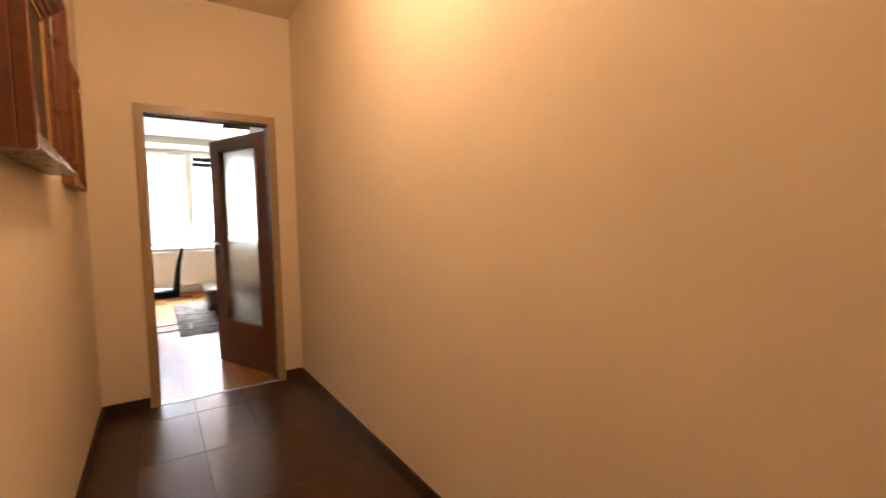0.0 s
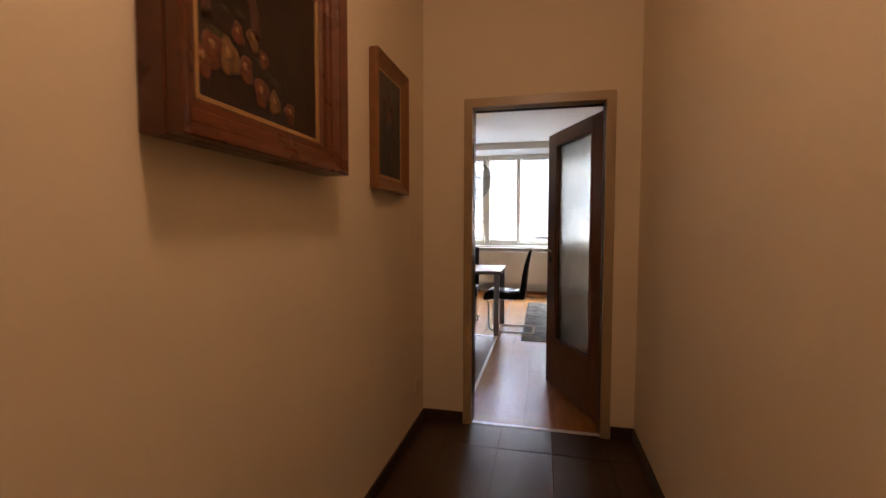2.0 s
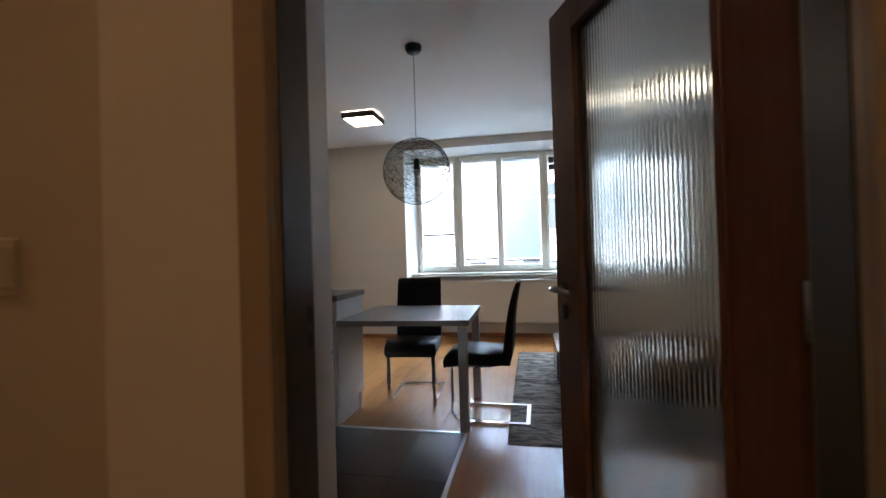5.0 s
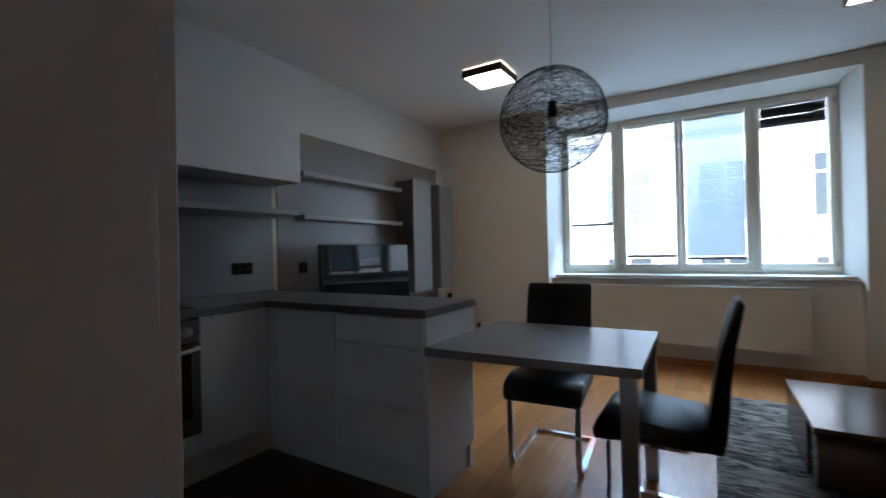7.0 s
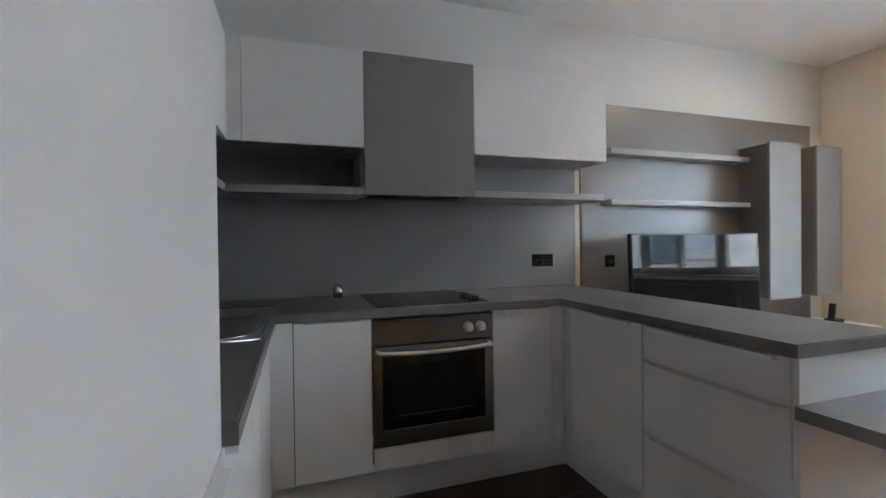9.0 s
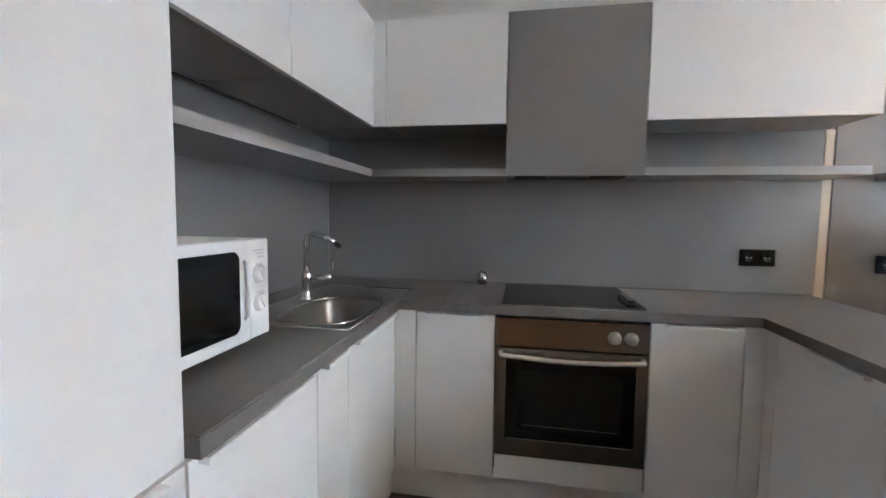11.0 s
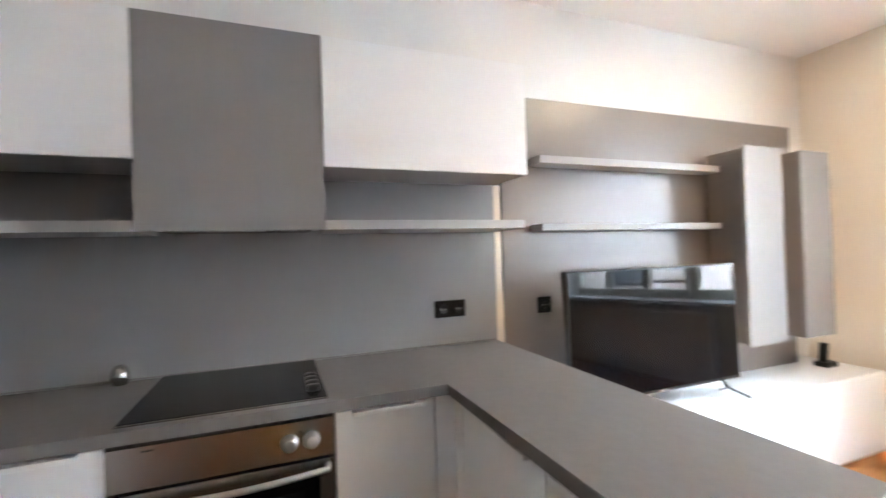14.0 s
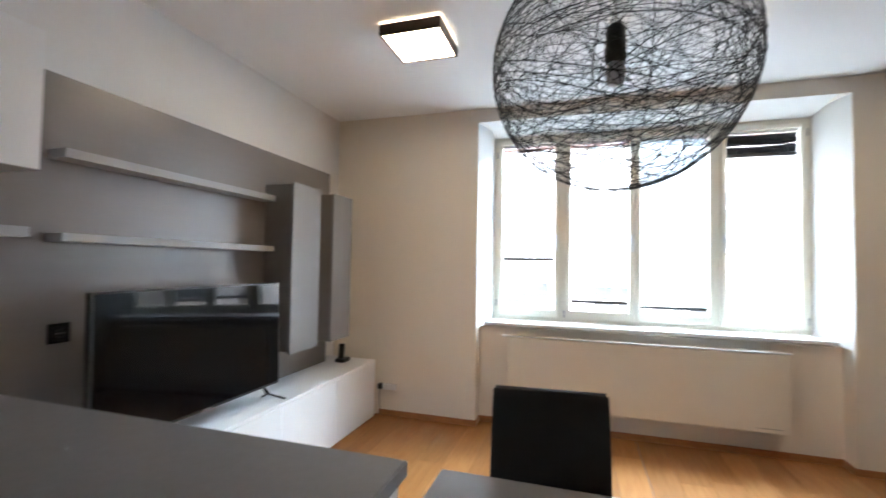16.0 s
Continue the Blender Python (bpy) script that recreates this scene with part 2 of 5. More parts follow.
M_ARCH = mat("painted_basket", (0.085, 0.036, 0.020), 0.4, color2=(0.05, 0.02, 0.012), scale=14)


def rug_material():
    m = mat("grey_mottled_pile", (0.29, 0.250, 0.220), 0.95, spec=0.1, color2=(0.045, 0.036, 0.031), scale=4.4, bump=0.9, bscale=260, stretch=(1.0, 3.4, 1))
    for n in m.node_tree.nodes:
        if n.bl_idname == "ShaderNodeValToRGB":
            n.color_ramp.elements[0].position, n.color_ramp.elements[1].position = 0.43, 0.58
        if n.bl_idname == "ShaderNodeTexNoise" and n.inputs["Scale"].default_value < 10:
            n.inputs["Detail"].default_value, n.inputs["Roughness"].default_value, n.inputs["Distortion"].default_value = 9, 0.75, 1.1
    return m


M_RUG = rug_material()


# ---- shaping helpers ----
def thing(name, at, label, category, group="", kind=""):
    ob = new(name)
    ob.location = at
    ob.empty_display_size = 0.1
    return tagged(ob, label, category, group, kind)


def origin_of(ob):
    v = Vector((0, 0, 0))
    while ob is not None:
        v += ob.location
        ob = ob.parent
    return v


def mesh_of(name, bm, material, smooth=False):
    me = bpy.data.meshes.new(name)
    bmesh.ops.recalc_face_normals(bm, faces=bm.faces)
    if smooth:
        for f in bm.faces:
            f.smooth = True
    bm.to_mesh(me)
    bm.free()
    me.materials.append(material)
    return me


def part(name, bm, material, parent, label="", smooth=False):
    """One mesh, given in world metres, under a thing or under a part."""
    o = origin_of(parent)
    bmesh.ops.translate(bm, verts=bm.verts, vec=-o)
    ob = new(name, mesh_of(name, bm, material, smooth))
    ob.parent = parent
    return tagged(ob, label)


def solid(name, bm, material, label, category="", group="", kind="", smooth=False):
    """One top-level mesh."""
    return tagged(new(name, mesh_of(name, bm, material, smooth)), label, category, group, kind)


def box(bm, x0, x1, y0, y1, z0, z1, bevel=0.0, seg=1):
    r = bmesh.ops.create_cube(bm, size=1.0)
    vs = r["verts"]
    for v in vs:
        v.co = Vector(((x0 + x1) / 2 + v.co.x * (x1 - x0), (y0 + y1) / 2 + v.co.y * (y1 - y0), (z0 + z1) / 2 + v.co.z * (z1 - z0)))
    if bevel:
        es = list({e for v in vs for e in v.link_edges})
        bmesh.ops.bevel(bm, geom=es, offset=bevel, segments=seg, affect="EDGES", profile=0.5)
    return bm


def boxes(*args, bevel=0.0, seg=1):
    bm = bmesh.new()
    for a in args:
        box(bm, *a, bevel=bevel, seg=seg)
    return bm


def prism(outline, lo, hi, axis="z"):
    """A solid from an outline of pairs, stretched along an axis."""
    bm = bmesh.new()
    def put(p, h):
        return {"z": (p[0], p[1], h), "x": (h, p[0], p[1]), "y": (p[0], h, p[1])}[axis]
    a = [bm.verts.new(put(p, lo)) for p in outline]
    b = [bm.verts.new(put(p, hi)) for p in outline]
    bm.faces.new(a)
    bm.faces.new(list(reversed(b)))
    n = len(outline)
    for i in range(n):
        bm.faces.new((a[i], b[i], b[(i + 1) % n], a[(i + 1) % n]))
    return bm


def tube(bm, pts, r, sides=8, closed=False, flat=None):
    """A rod along points; flat=(w, h) gives it a rectangular section."""
    pts = [Vector(p) for p in pts]
    n = len(pts)
    rings = []
    ref = None
    for i, p in enumerate(pts):
        if closed:
            d = pts[(i + 1) % n] - pts[i - 1]
        else:
            d = pts[min(i + 1, n - 1)] - pts[max(i - 1, 0)]
        d.normalize()
        if ref is None:
            ref = d.orthogonal().normalized()
            if abs(d.x) < 0.9 and flat:
                ref = Vector((1, 0, 0)) - d * d.x
                ref.normalize()
        else:
            ref = (ref - d * ref.dot(d)).normalized()
        side = d.cross(ref)
        ring = []
        if flat:
            w, h = flat
            for a, b in ((1, 1), (-1, 1), (-1, -1), (1, -1)):
                ring.append(bm.verts.new(p + ref * (a * w / 2) + side * (b * h / 2)))
        else:
            for k in range(sides):
                a = 2 * math.pi * k / sides
                ring.append(bm.verts.new(p + ref * (math.cos(a) * r) + side * (math.sin(a) * r)))
        rings.append(ring)
    m = len(rings[0])
    for i in range(n if closed else n - 1):
        A, B = rings[i], rings[(i + 1) % n]
        for k in range(m):
            bm.faces.new((A[k], A[(k + 1) % m], B[(k + 1) % m], B[k]))
    if not closed:
        bm.faces.new(list(reversed(rings[0])))
        bm.faces.new(rings[-1])
    return bm


def lathe(bm, profile, cx, cy, seg=24, cz=0.0):
    """A turned body: pairs of radius and height."""
    rings = []
    for r, z in profile:
        rings.append([bm.verts.new((cx + math.cos(2 * math.pi * k / seg) * r, cy + math.sin(2 * math.pi * k / seg) * r, cz + z)) for k in range(seg)])
    for A, B in zip(rings, rings[1:]):
        for k in range(seg):
            bm.faces.new((A[k], A[(k + 1) % seg], B[(k + 1) % seg], B[k]))
    bm.faces.new(list(reversed(rings[0])))
    bm.faces.new(rings[-1])
    return bm


def turned(bm, m):
    bmesh.ops.transform(bm, matrix=m, verts=bm.verts)
    return bm


# ---- the plan ----
HX0, HX1, HY0, HZ = -0.71, 0.57, -4.30, 2.79       # hall
LX0, LX1, LY0, LY1, LZ = -3.16, 3.40, 0.11, 5.38, 2.785  # living room
DX0, DX1, DZ = -0.400, 0.388, 1.987                   # door opening
YO = 5.95                                           # outer face of the window wall
TILE_X, TILE_Y = -0.465, 2.245                       # where the kitchen's tiles end


def structure(name, bm, material, label):
    return solid(name, bm, material, label, kind="structure")


structure("hall_wall_west", boxes((HX0 - 0.15, HX0, HY0 - 0.15, 0, 0, HZ)), M_HALL, "warm cream painted hall wall hung with paintings")
structure("hall_wall_east", boxes((HX1, HX1 + 0.15, HY0 - 0.15, 0, 0, HZ)), M_HALL, "bare warm cream painted hall wall")
structure("hall_wall_south", boxes((HX0, HX1, HY0 - 0.15, HY0, 0, HZ)), M_HALL, "cream painted end wall of the hall")
structure("hall_ceiling", boxes((HX0 - 0.15, HX1 + 0.15, HY0 - 0.15, 0, HZ, HZ + 0.2)), M_HALL, "cream painted hall ceiling")
# wall with the door: hall side and room side, in two skins
structure("wall_south_hall_side", boxes((HX0 - 0.15, DX0, 0, 0.05, 0, LZ), (DX1, HX1 + 0.15, 0, 0.05, 0, LZ), (DX0, DX1, 0, 0.05, DZ, LZ)), M_HALL, "cream hall wall round the doorway")
structure("wall_south", boxes((LX0 - 0.2, DX0, 0.05, 0.11, 0, LZ), (DX1, LX1 + 0.2, 0.05, 0.11, 0, LZ), (DX0, DX1, 0.05, 0.11, DZ, LZ)), M_WALL, "white painted wall round the doorway")
structure("wall_west", boxes((LX0 - 0.2, LX0, 0.11, YO, 0, LZ)), M_WALL, "white painted wall behind the kitchen and television")
# out of view; its dark colour stands in for a shaded east side
structure("wall_east", boxes((LX1, LX1 + 0.2, 0.11, YO, 0, LZ)), M_DIMWALL, "unseen east wall, darkened to cut bounced light")
structure("ceiling", boxes((LX0 - 0.2, LX1 + 0.2, 0, YO, LZ, LZ + 0.25)), M_CEIL, "flat white painted ceiling of the living room")

# window wall with a splayed niche
NX0, NX1, NZ = -1.760, 0.930, 2.665
FX0, FX1, FZ0, FZ1, FY = -1.678, 0.850, 0.905, 2.62, 5.775
wall_n = boxes((LX0, NX0, LY1, YO, 0, LZ), (NX1, LX1, LY1, YO, 0, LZ), (NX0, NX1, LY1, YO, NZ, LZ))
structure("wall_north", wall_n, M_CREAM, "cream painted wall round the window niche")
structure("wall_under_window", boxes((NX0, NX1, 5.53, YO, 0, 0.85)), M_CREAM, "cream painted parapet below the window")
rv = prism([(NX0, LY1 + 0.002), (FX0, 5.74), (FX0, YO - 0.01), (NX0, YO - 0.01)], 0.85, NZ)
structure("window_reveal", rv, M_WALL, "white splayed window reveal")
rv = prism([(NX1, LY1 + 0.002), (FX1, 5.74), (FX1, YO - 0.01), (NX1, YO - 0.01)], 0.85, NZ)
structure("window_reveal", rv, M_WALL, "white splayed window reveal")
rv = prism([(LY1 + 0.002, NZ), (5.74, FZ1), (YO - 0.01, FZ1), (YO - 0.01, NZ)], FX0, FX1, "x")
structure("window_reveal_head", rv, M_WALL, "white sloping window head")

# floors: beds, then pieces at the end of the file
hall_floor = structure("hall_floor", boxes((HX0 - 0.15, HX1 + 0.15, HY0 - 0.15, 0.03, -0.2, -0.003)), M_GROUT, "dark brown tiled hall floor")
kitchen_floor = structure("kitchen_floor", boxes((LX0, TILE_X, 0.03, TILE_Y, -0.2, -0.003)), M_GROUT, "dark brown tiled kitchen floor")
floor = structure("floor", boxes((TILE_X, LX1, 0.03, LY1 + 0.2, -0.2, -0.003), (LX0, TILE_X, TILE_Y, LY1 + 0.2, -0.2, -0.003)), M_SUBFLOOR, "warm oak laminate floor")
# floor trims
structure("floor_trim", boxes((TILE_X - 0.012, TILE_X + 0.012, 0.16, TILE_Y + 0.012, -0.003, 0.004), bevel=0.002), M_ALU, "aluminium strip between tiles and laminate")
structure("floor_trim", boxes((-1.36, TILE_X - 0.0125, TILE_Y - 0.012, TILE_Y + 0.012, -0.003, 0.004), bevel=0.002), M_ALU, "aluminium strip between tiles and laminate")
structure("threshold_strip", boxes((DX0 + 0.002, DX1 - 0.002, 0.012, 0.042, -0.003, 0.005), bevel=0.002), M_ALU, "metal threshold strip in the doorway")

# skirtings
structure("baseboard_hall", boxes((HX0, HX0 + 0.011, HY0, -0.011, 0, 0.075), bevel=0.002), M_TILE, "dark brown tile skirting")
structure("baseboard_hall", boxes((HX1 - 0.011, HX1, HY0, -0.011, 0, 0.075), bevel=0.002), M_TILE, "dark brown tile skirting")
structure("baseboard_hall", boxes((HX0, DX0 - 0.049, -0.011, 0, 0, 0.075), (DX1 + 0.049, HX1, -0.011, 0, 0, 0.075), bevel=0.002), M_TILE, "dark brown tile skirting")
structure("baseboard", boxes((-2.674, NX0 + 0.014, LY1 - 0.014, LY1, 0, 0.05), (NX0, NX0 + 0.014, LY1, 5.516, 0, 0.05), (NX0, NX1, 5.516, 5.53, 0, 0.05), (NX1 - 0.014, NX1, LY1, 5.516, 0, 0.05), (NX1 - 0.014, LX1, LY1 - 0.014, LY1, 0, 0.05), bevel=0.004), M_SKIRT_WOOD, "narrow oak skirting along the window wall")
structure("baseboard", boxes((LX1 - 0.014, LX1, 0.124, LY1 - 0.014, 0, 0.05), (0.62, LX1 - 0.014, 0.11, 0.124, 0, 0.05), bevel=0.004), M_SKIRT_WOOD, "narrow oak skirting")


# ---- doorway ----
def door_frame():
    t = thing("door_frame_1", (0, 0, 0), "beige enamelled steel door frame", "door frame", kind="structure")
    for s, x in ((-1, DX0), (1, DX1)):
        a, b = sorted((x + s * 0.046, x - s * 0.006))
        c, d = sorted((x, x - s * 0.006))
        part("jamb", boxes((a, b, -0.014, 0.0, 0, DZ + 0.046), (c, d, 0, 0.11, 0, DZ), (a, b, 0.11, 0.122, 0, DZ + 0.046), bevel=0.002), M_FRAME_STEEL, t)
    part("head", boxes((DX0, DX1, -0.014, 0.0, DZ - 0.006, DZ + 0.046), (DX0, DX1, 0, 0.11, DZ - 0.006, DZ), (DX0, DX1, 0.11, 0.122, DZ - 0.006, DZ + 0.046), bevel=0.002), M_FRAME_STEEL, t)
    # dark strips over the beige inner jamb faces, standing in for their shade
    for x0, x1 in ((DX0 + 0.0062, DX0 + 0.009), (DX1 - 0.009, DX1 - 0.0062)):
        part("jamb_shade", boxes((x0, x1, 0.022, 0.112, 0.0, DZ - 0.0065)), M_ROSE_JAMB_SHADE, t, "dark brown strip put on the jamb as shade")
    part("rubber_seal", boxes((DX0 + 0.006, DX1 - 0.006, 0.08, 0.092, DZ - 0.018, DZ - 0.0065)), M_BLACK, t, "black rubber door seal")
    for z0, z1 in ((1.040, 1.066), (1.084, 1.112)):
        part("strike_hole", boxes((DX0 + 0.0092, DX0 + 0.0102, 0.092, 0.106, z0, z1)), M_BLACK, t, "black lock hole in the frame")
    for z in (0.25, 1.05, 1.75):
        bm = bmesh.new()
        tube(bm, [(DX1 + 0.004, 0.135, z), (DX1 + 0.004, 0.135, z + 0.09)], 0.008, 10)
        part("hinge", bm, M_SATIN, t, "satin steel hinge", True)


door_frame()


def door_leaf():
    """Built closed along -x from the hinge, then swung open."""
    hinge = Vector((0.397, 0.148, 0))
    t = thing("door_1", hinge, "brown veneered door with a reeded glass pane, standing open", "door")
    W, H, T = 0.815, 1.968, 0.040
    def L(x0, x1, y0, y1, z0, z1):
        return (hinge.x - x1, hinge.x - x0, hinge.y + y0, hinge.y + y1, z0, z1)
    g0, g1, gz0, gz1 = 0.150, 0.672, 0.385, 1.872
    part("stile", boxes(L(0, g0, 0, T, 0.008, H), bevel=0.002), M_DOORWOOD, t)
    part("stile", boxes(L(g1, W, 0, T, 0.008, H), bevel=0.002), M_DOORWOOD, t)
    part("top_rail", boxes(L(g0, g1, 0, T, gz1, H)), M_DOORWOOD, t)
    part("bottom_rail", boxes(L(g0, g1, 0, T, 0.008, gz0)), M_DOORWOOD, t)
    for y0, y1 in ((-0.006, 0.008), (T - 0.008, T + 0.006)):
        bead = boxes(L(g0 - 0.012, g0 + 0.010, y0, y1, gz0 - 0.012, gz1 + 0.012), L(g1 - 0.010, g1 + 0.012, y0, y1, gz0 - 0.012, gz1 + 0.012), L(g0 + 0.010, g1 - 0.010, y0, y1, gz0 - 0.012, gz0 + 0.010), L(g0 + 0.010, g1 - 0.010, y0, y1, gz1 - 0.010, gz1 + 0.012), bevel=0.002)
        part("glazing_bead", bead, M_DOORWOOD, t)
    # reeded pane: a row of shallow flutes on one face
    outline = []
    n = 36
    x0, x1 = hinge.x - g1 + 0.004, hinge.x - g0 - 0.004
    for i in range(n * 8 + 1):
        f = i / (n * 8)
        outline.append((x0 + (x1 - x0) * f, hinge.y + 0.0175 - 0.0014 * abs(math.sin(math.pi * n * f))))
    outline += [(x1, hinge.y + 0.022), (x0, hinge.y + 0.022)]
    part("pane", prism(outline, gz0 - 0.002, gz1 + 0.002), M_REEDED, t, "reeded translucent glass pane")
    # handles on round roses, with keyhole roses
    hx, hz = hinge.x - 0.762, 1.072
    for s, y in ((-1, hinge.y), (1, hinge.y + T)):
        bm = bmesh.new()
        lathe(bm, [(0.026, 0), (0.026, 0.006), (0.022, 0.009)], 0, 0, 24)
        turned(bm, Matrix.Translation((hx, y, hz)) @ Matrix.Rotation(radians(90 if s < 0 else -90), 4, "X"))
        rose = part("rose", bm, M_ROSE_JAMB_SHADE, t, "dark bronze handle rose", True)
        bm = bmesh.new()
        tube(bm, [(hx, y, hz), (hx, y + s * 0.035, hz), (hx + 0.006, y + s * 0.050, hz), (hx + 0.03, y + s * 0.056, hz), (hx + 0.122, y + s * 0.052, hz - 0.003)], 0.0085, 12)
        part("handle", bm, M_SATIN, t, "satin nickel lever handle", True)
        bm = bmesh.new()
        lathe(bm, [(0.026, 0), (0.026, 0.006), (0.022, 0.009)], 0, 0, 24)
        turned(bm, Matrix.Translation((hx, y, hz - 0.075)) @ Matrix.Rotation(radians(90 if s < 0 else -90), 4, "X"))
        part("keyhole_rose", bm, M_BLACK, t, "dark keyhole rose", True)
    t.rotation_euler = (0, 0, radians(-66.5))
    return t


door_leaf()


# ---- hall ----
def picture(name, y0, y1, z0, z1, depth, rim, wood, canvas, label, fruit=False, flowers=False):
    """A framed painting on the west hall wall; the moulding steps down to the canvas."""
    x = HX0 + 0.002
    t = thing(name, (x, (y0 + y1) / 2, z0), label, "painting", "paintings in the hall")
    steps = [(rim * 0.05, 0.0), (rim * 0.05, depth * 0.12), (0.0, depth * 0.16), (0.0, depth * 0.60), (rim * 0.03, depth * 0.64), (0.0, depth * 0.68), (0.0, depth * 0.96), (rim * 0.04, depth), (rim * 0.12, depth * 0.98), (rim * 0.30, depth * 0.86), (rim * 0.36, depth * 0.86), (rim * 0.55, depth * 0.70), (rim * 0.66, depth * 0.66), (rim * 0.70, depth * 0.58), (rim * 0.88, depth * 0.54), (rim, depth * 0.44), (rim, 0.0)]
    def rail(corners):
        bm = bmesh.new()
        (ay, az), (by, bz), (iy, iz) = corners
        A, B = [], []
        for r, h in steps:
            A.append(bm.verts.new((x + h, ay + iy * 0 + (r if ay == y0 else -r), az + (r if az == z0 else -r))))
            B.append(bm.verts.new((x + h, by + (r if by == y0 else -r), bz + (r if bz == z0 else -r))))
        for i in range(len(steps) - 1):
            bm.faces.new((A[i], A[i + 1], B[i + 1], B[i]))
        bm.faces.new(A)
        bm.faces.new(list(reversed(B)))
        return bm
    for a, b in (((y0, z0), (y1, z0)), ((y1, z0), (y1, z1)), ((y1, z1), (y0, z1)), ((y0, z1), (y0, z0))):
        part("moulding", rail((a, b, (0, 0))), wood, t)
    fillet = boxes((x + 0.004, x + depth * 0.46, y0 + rim - 0.003, y0 + rim + 0.009, z0 + rim - 0.003, z1 - rim + 0.003), (x + 0.004, x + depth * 0.46, y1 - rim - 0.009, y1 - rim + 0.003, z0 + rim - 0.003, z1 - rim + 0.003), (x + 0.004, x + depth * 0.46, y0 + rim + 0.009, y1 - rim - 0.009, z0 + rim - 0.003, z0 + rim + 0.009), (x + 0.004, x + depth * 0.46, y0 + rim + 0.009, y1 - rim - 0.009, z1 - rim - 0.009, z1 - rim + 0.003), bevel=0.0015)
    part("inner_fillet", fillet, M_PALEGILT, t, "thin gilt inner fillet")
    part("canvas", boxes((x + 0.004, x + depth * 0.38, y0 + rim, y1 - rim, z0 + rim, z1 - rim)), canvas, t, "dark oil-painted canvas")
    fx = x + depth * 0.38
    if fruit or flowers:
        def dab(cy, cz, ry, rz, m, nm, lift=0.0):
            bm = bmesh.new()
            lathe(bm, [(1.0, 0), (0.93, 0.0008 + lift), (0.6, 0.0014 + lift), (0.05, 0.0016 + lift)], 0, 0, 18)
            for v in bm.verts:
                k = 1 + 0.13 * math.sin(3 * math.atan2(v.co.y, v.co.x) + 40 * cy) + 0.07 * math.sin(5 * math.atan2(v.co.y, v.co.x) + 90 * cz)
                v.co.x, v.co.y = v.co.x * k, v.co.y * k
            turned(bm, Matrix.Translation((fx, cy, cz)) @ Matrix.Rotation(radians(90), 4, "Y") @ Matrix.Diagonal((rz, ry, 1, 1)))
            part(nm, bm, m, t, "", True)
        w, h = y1 - y0 - 2 * rim, z1 - z0 - 2 * rim
    if flowers:
        for u, v, k, m in ((0.30, 0.70, 1.2, M_PETAL), (0.48, 0.76, 1.5, M_PETAL), (0.64, 0.68, 1.1, M_PETAL), (0.44, 0.60, 1.0, M_PEACH), (0.70, 0.55, 0.9, M_PETAL), (0.34, 0.50, 0.8, M_LEAF), (0.60, 0.45, 0.9, M_LEAF), (0.76, 0.38, 0.9, M_PETAL)):
            dab(y0 + rim + u * w, z0 + rim + v * h, 0.026 * k, 0.030 * k, m, "painted_flower")
        dab(y0 + rim + 0.52 * w, z0 + rim + 0.24 * h, 0.016, 0.070, M_ARCH, "painted_vase")
    if fruit:
        rng = random.Random(8)
        for f, (u, v, k) in enumerate(((0.06, 0.20, 0.95), (0.12, 0.27, 1.1), (0.22, 0.27, 1.15), (0.33, 0.25, 0.9), (0.45, 0.17, 0.95), (0.56, 0.14, 0.85), (0.70, 0.12, 0.8), (0.28, 0.42, 0.7), (0.39, 0.44, 0.75), (0.47, 0.36, 0.65))):
            dab(y0 + rim + u * w, z0 + rim + v * h, 0.030 * k, 0.038 * k, (M_PEACH, M_PEACH, M_PEAR)[f % 3], "painted_fruit", 0.0003 * (f % 3))
            dab(y0 + rim + u * w - 0.006 * k, z0 + rim + v * h + 0.008 * k, 0.008 * k, 0.011 * k, M_FLECK, "painted_highlight", 0.0024)
            dab(y0 + rim + u * w + rng.uniform(-0.05, 0.05), z0 + rim + v * h + rng.uniform(0.02, 0.09), 0.024 * k, 0.013 * k, M_LEAF, "painted_leaf", -0.0004)
        bm = bmesh.new()
        pts = [(fx, y0 + rim + 0.12 + 0.085 * math.cos(a), z0 + rim + 0.23 + 0.10 * math.sin(a)) for a in np.linspace(-0.3, math.pi + 0.5, 20)]
        tube(bm, pts, 0.019, 8)
        for v in bm.verts:
            v.co.x = fx + (v.co.x - fx) * 0.15
        part("painted_basket", bm, M_ARCH, t, "", True)
    return t


picture("framed_painting", -2.000, -1.308, 1.424, 2.056, 0.104, 0.095, M_GOLDWOOD, M_CANVAS, "fruit still life in a heavy reddish wooden frame", True)
picture("framed_painting", -0.882, -0.445, 1.422, 2.030, 0.045, 0.062, M_REDGILT, M_CANVAS2, "small dark flower painting in a dull gilt frame", flowers=True)
picture("framed_painting", -3.06, -2.420, 1.408, 2.07, 0.108, 0.100, M_PALEGILT, M_CANVAS3, "painting in a wide pale gilt coved frame")


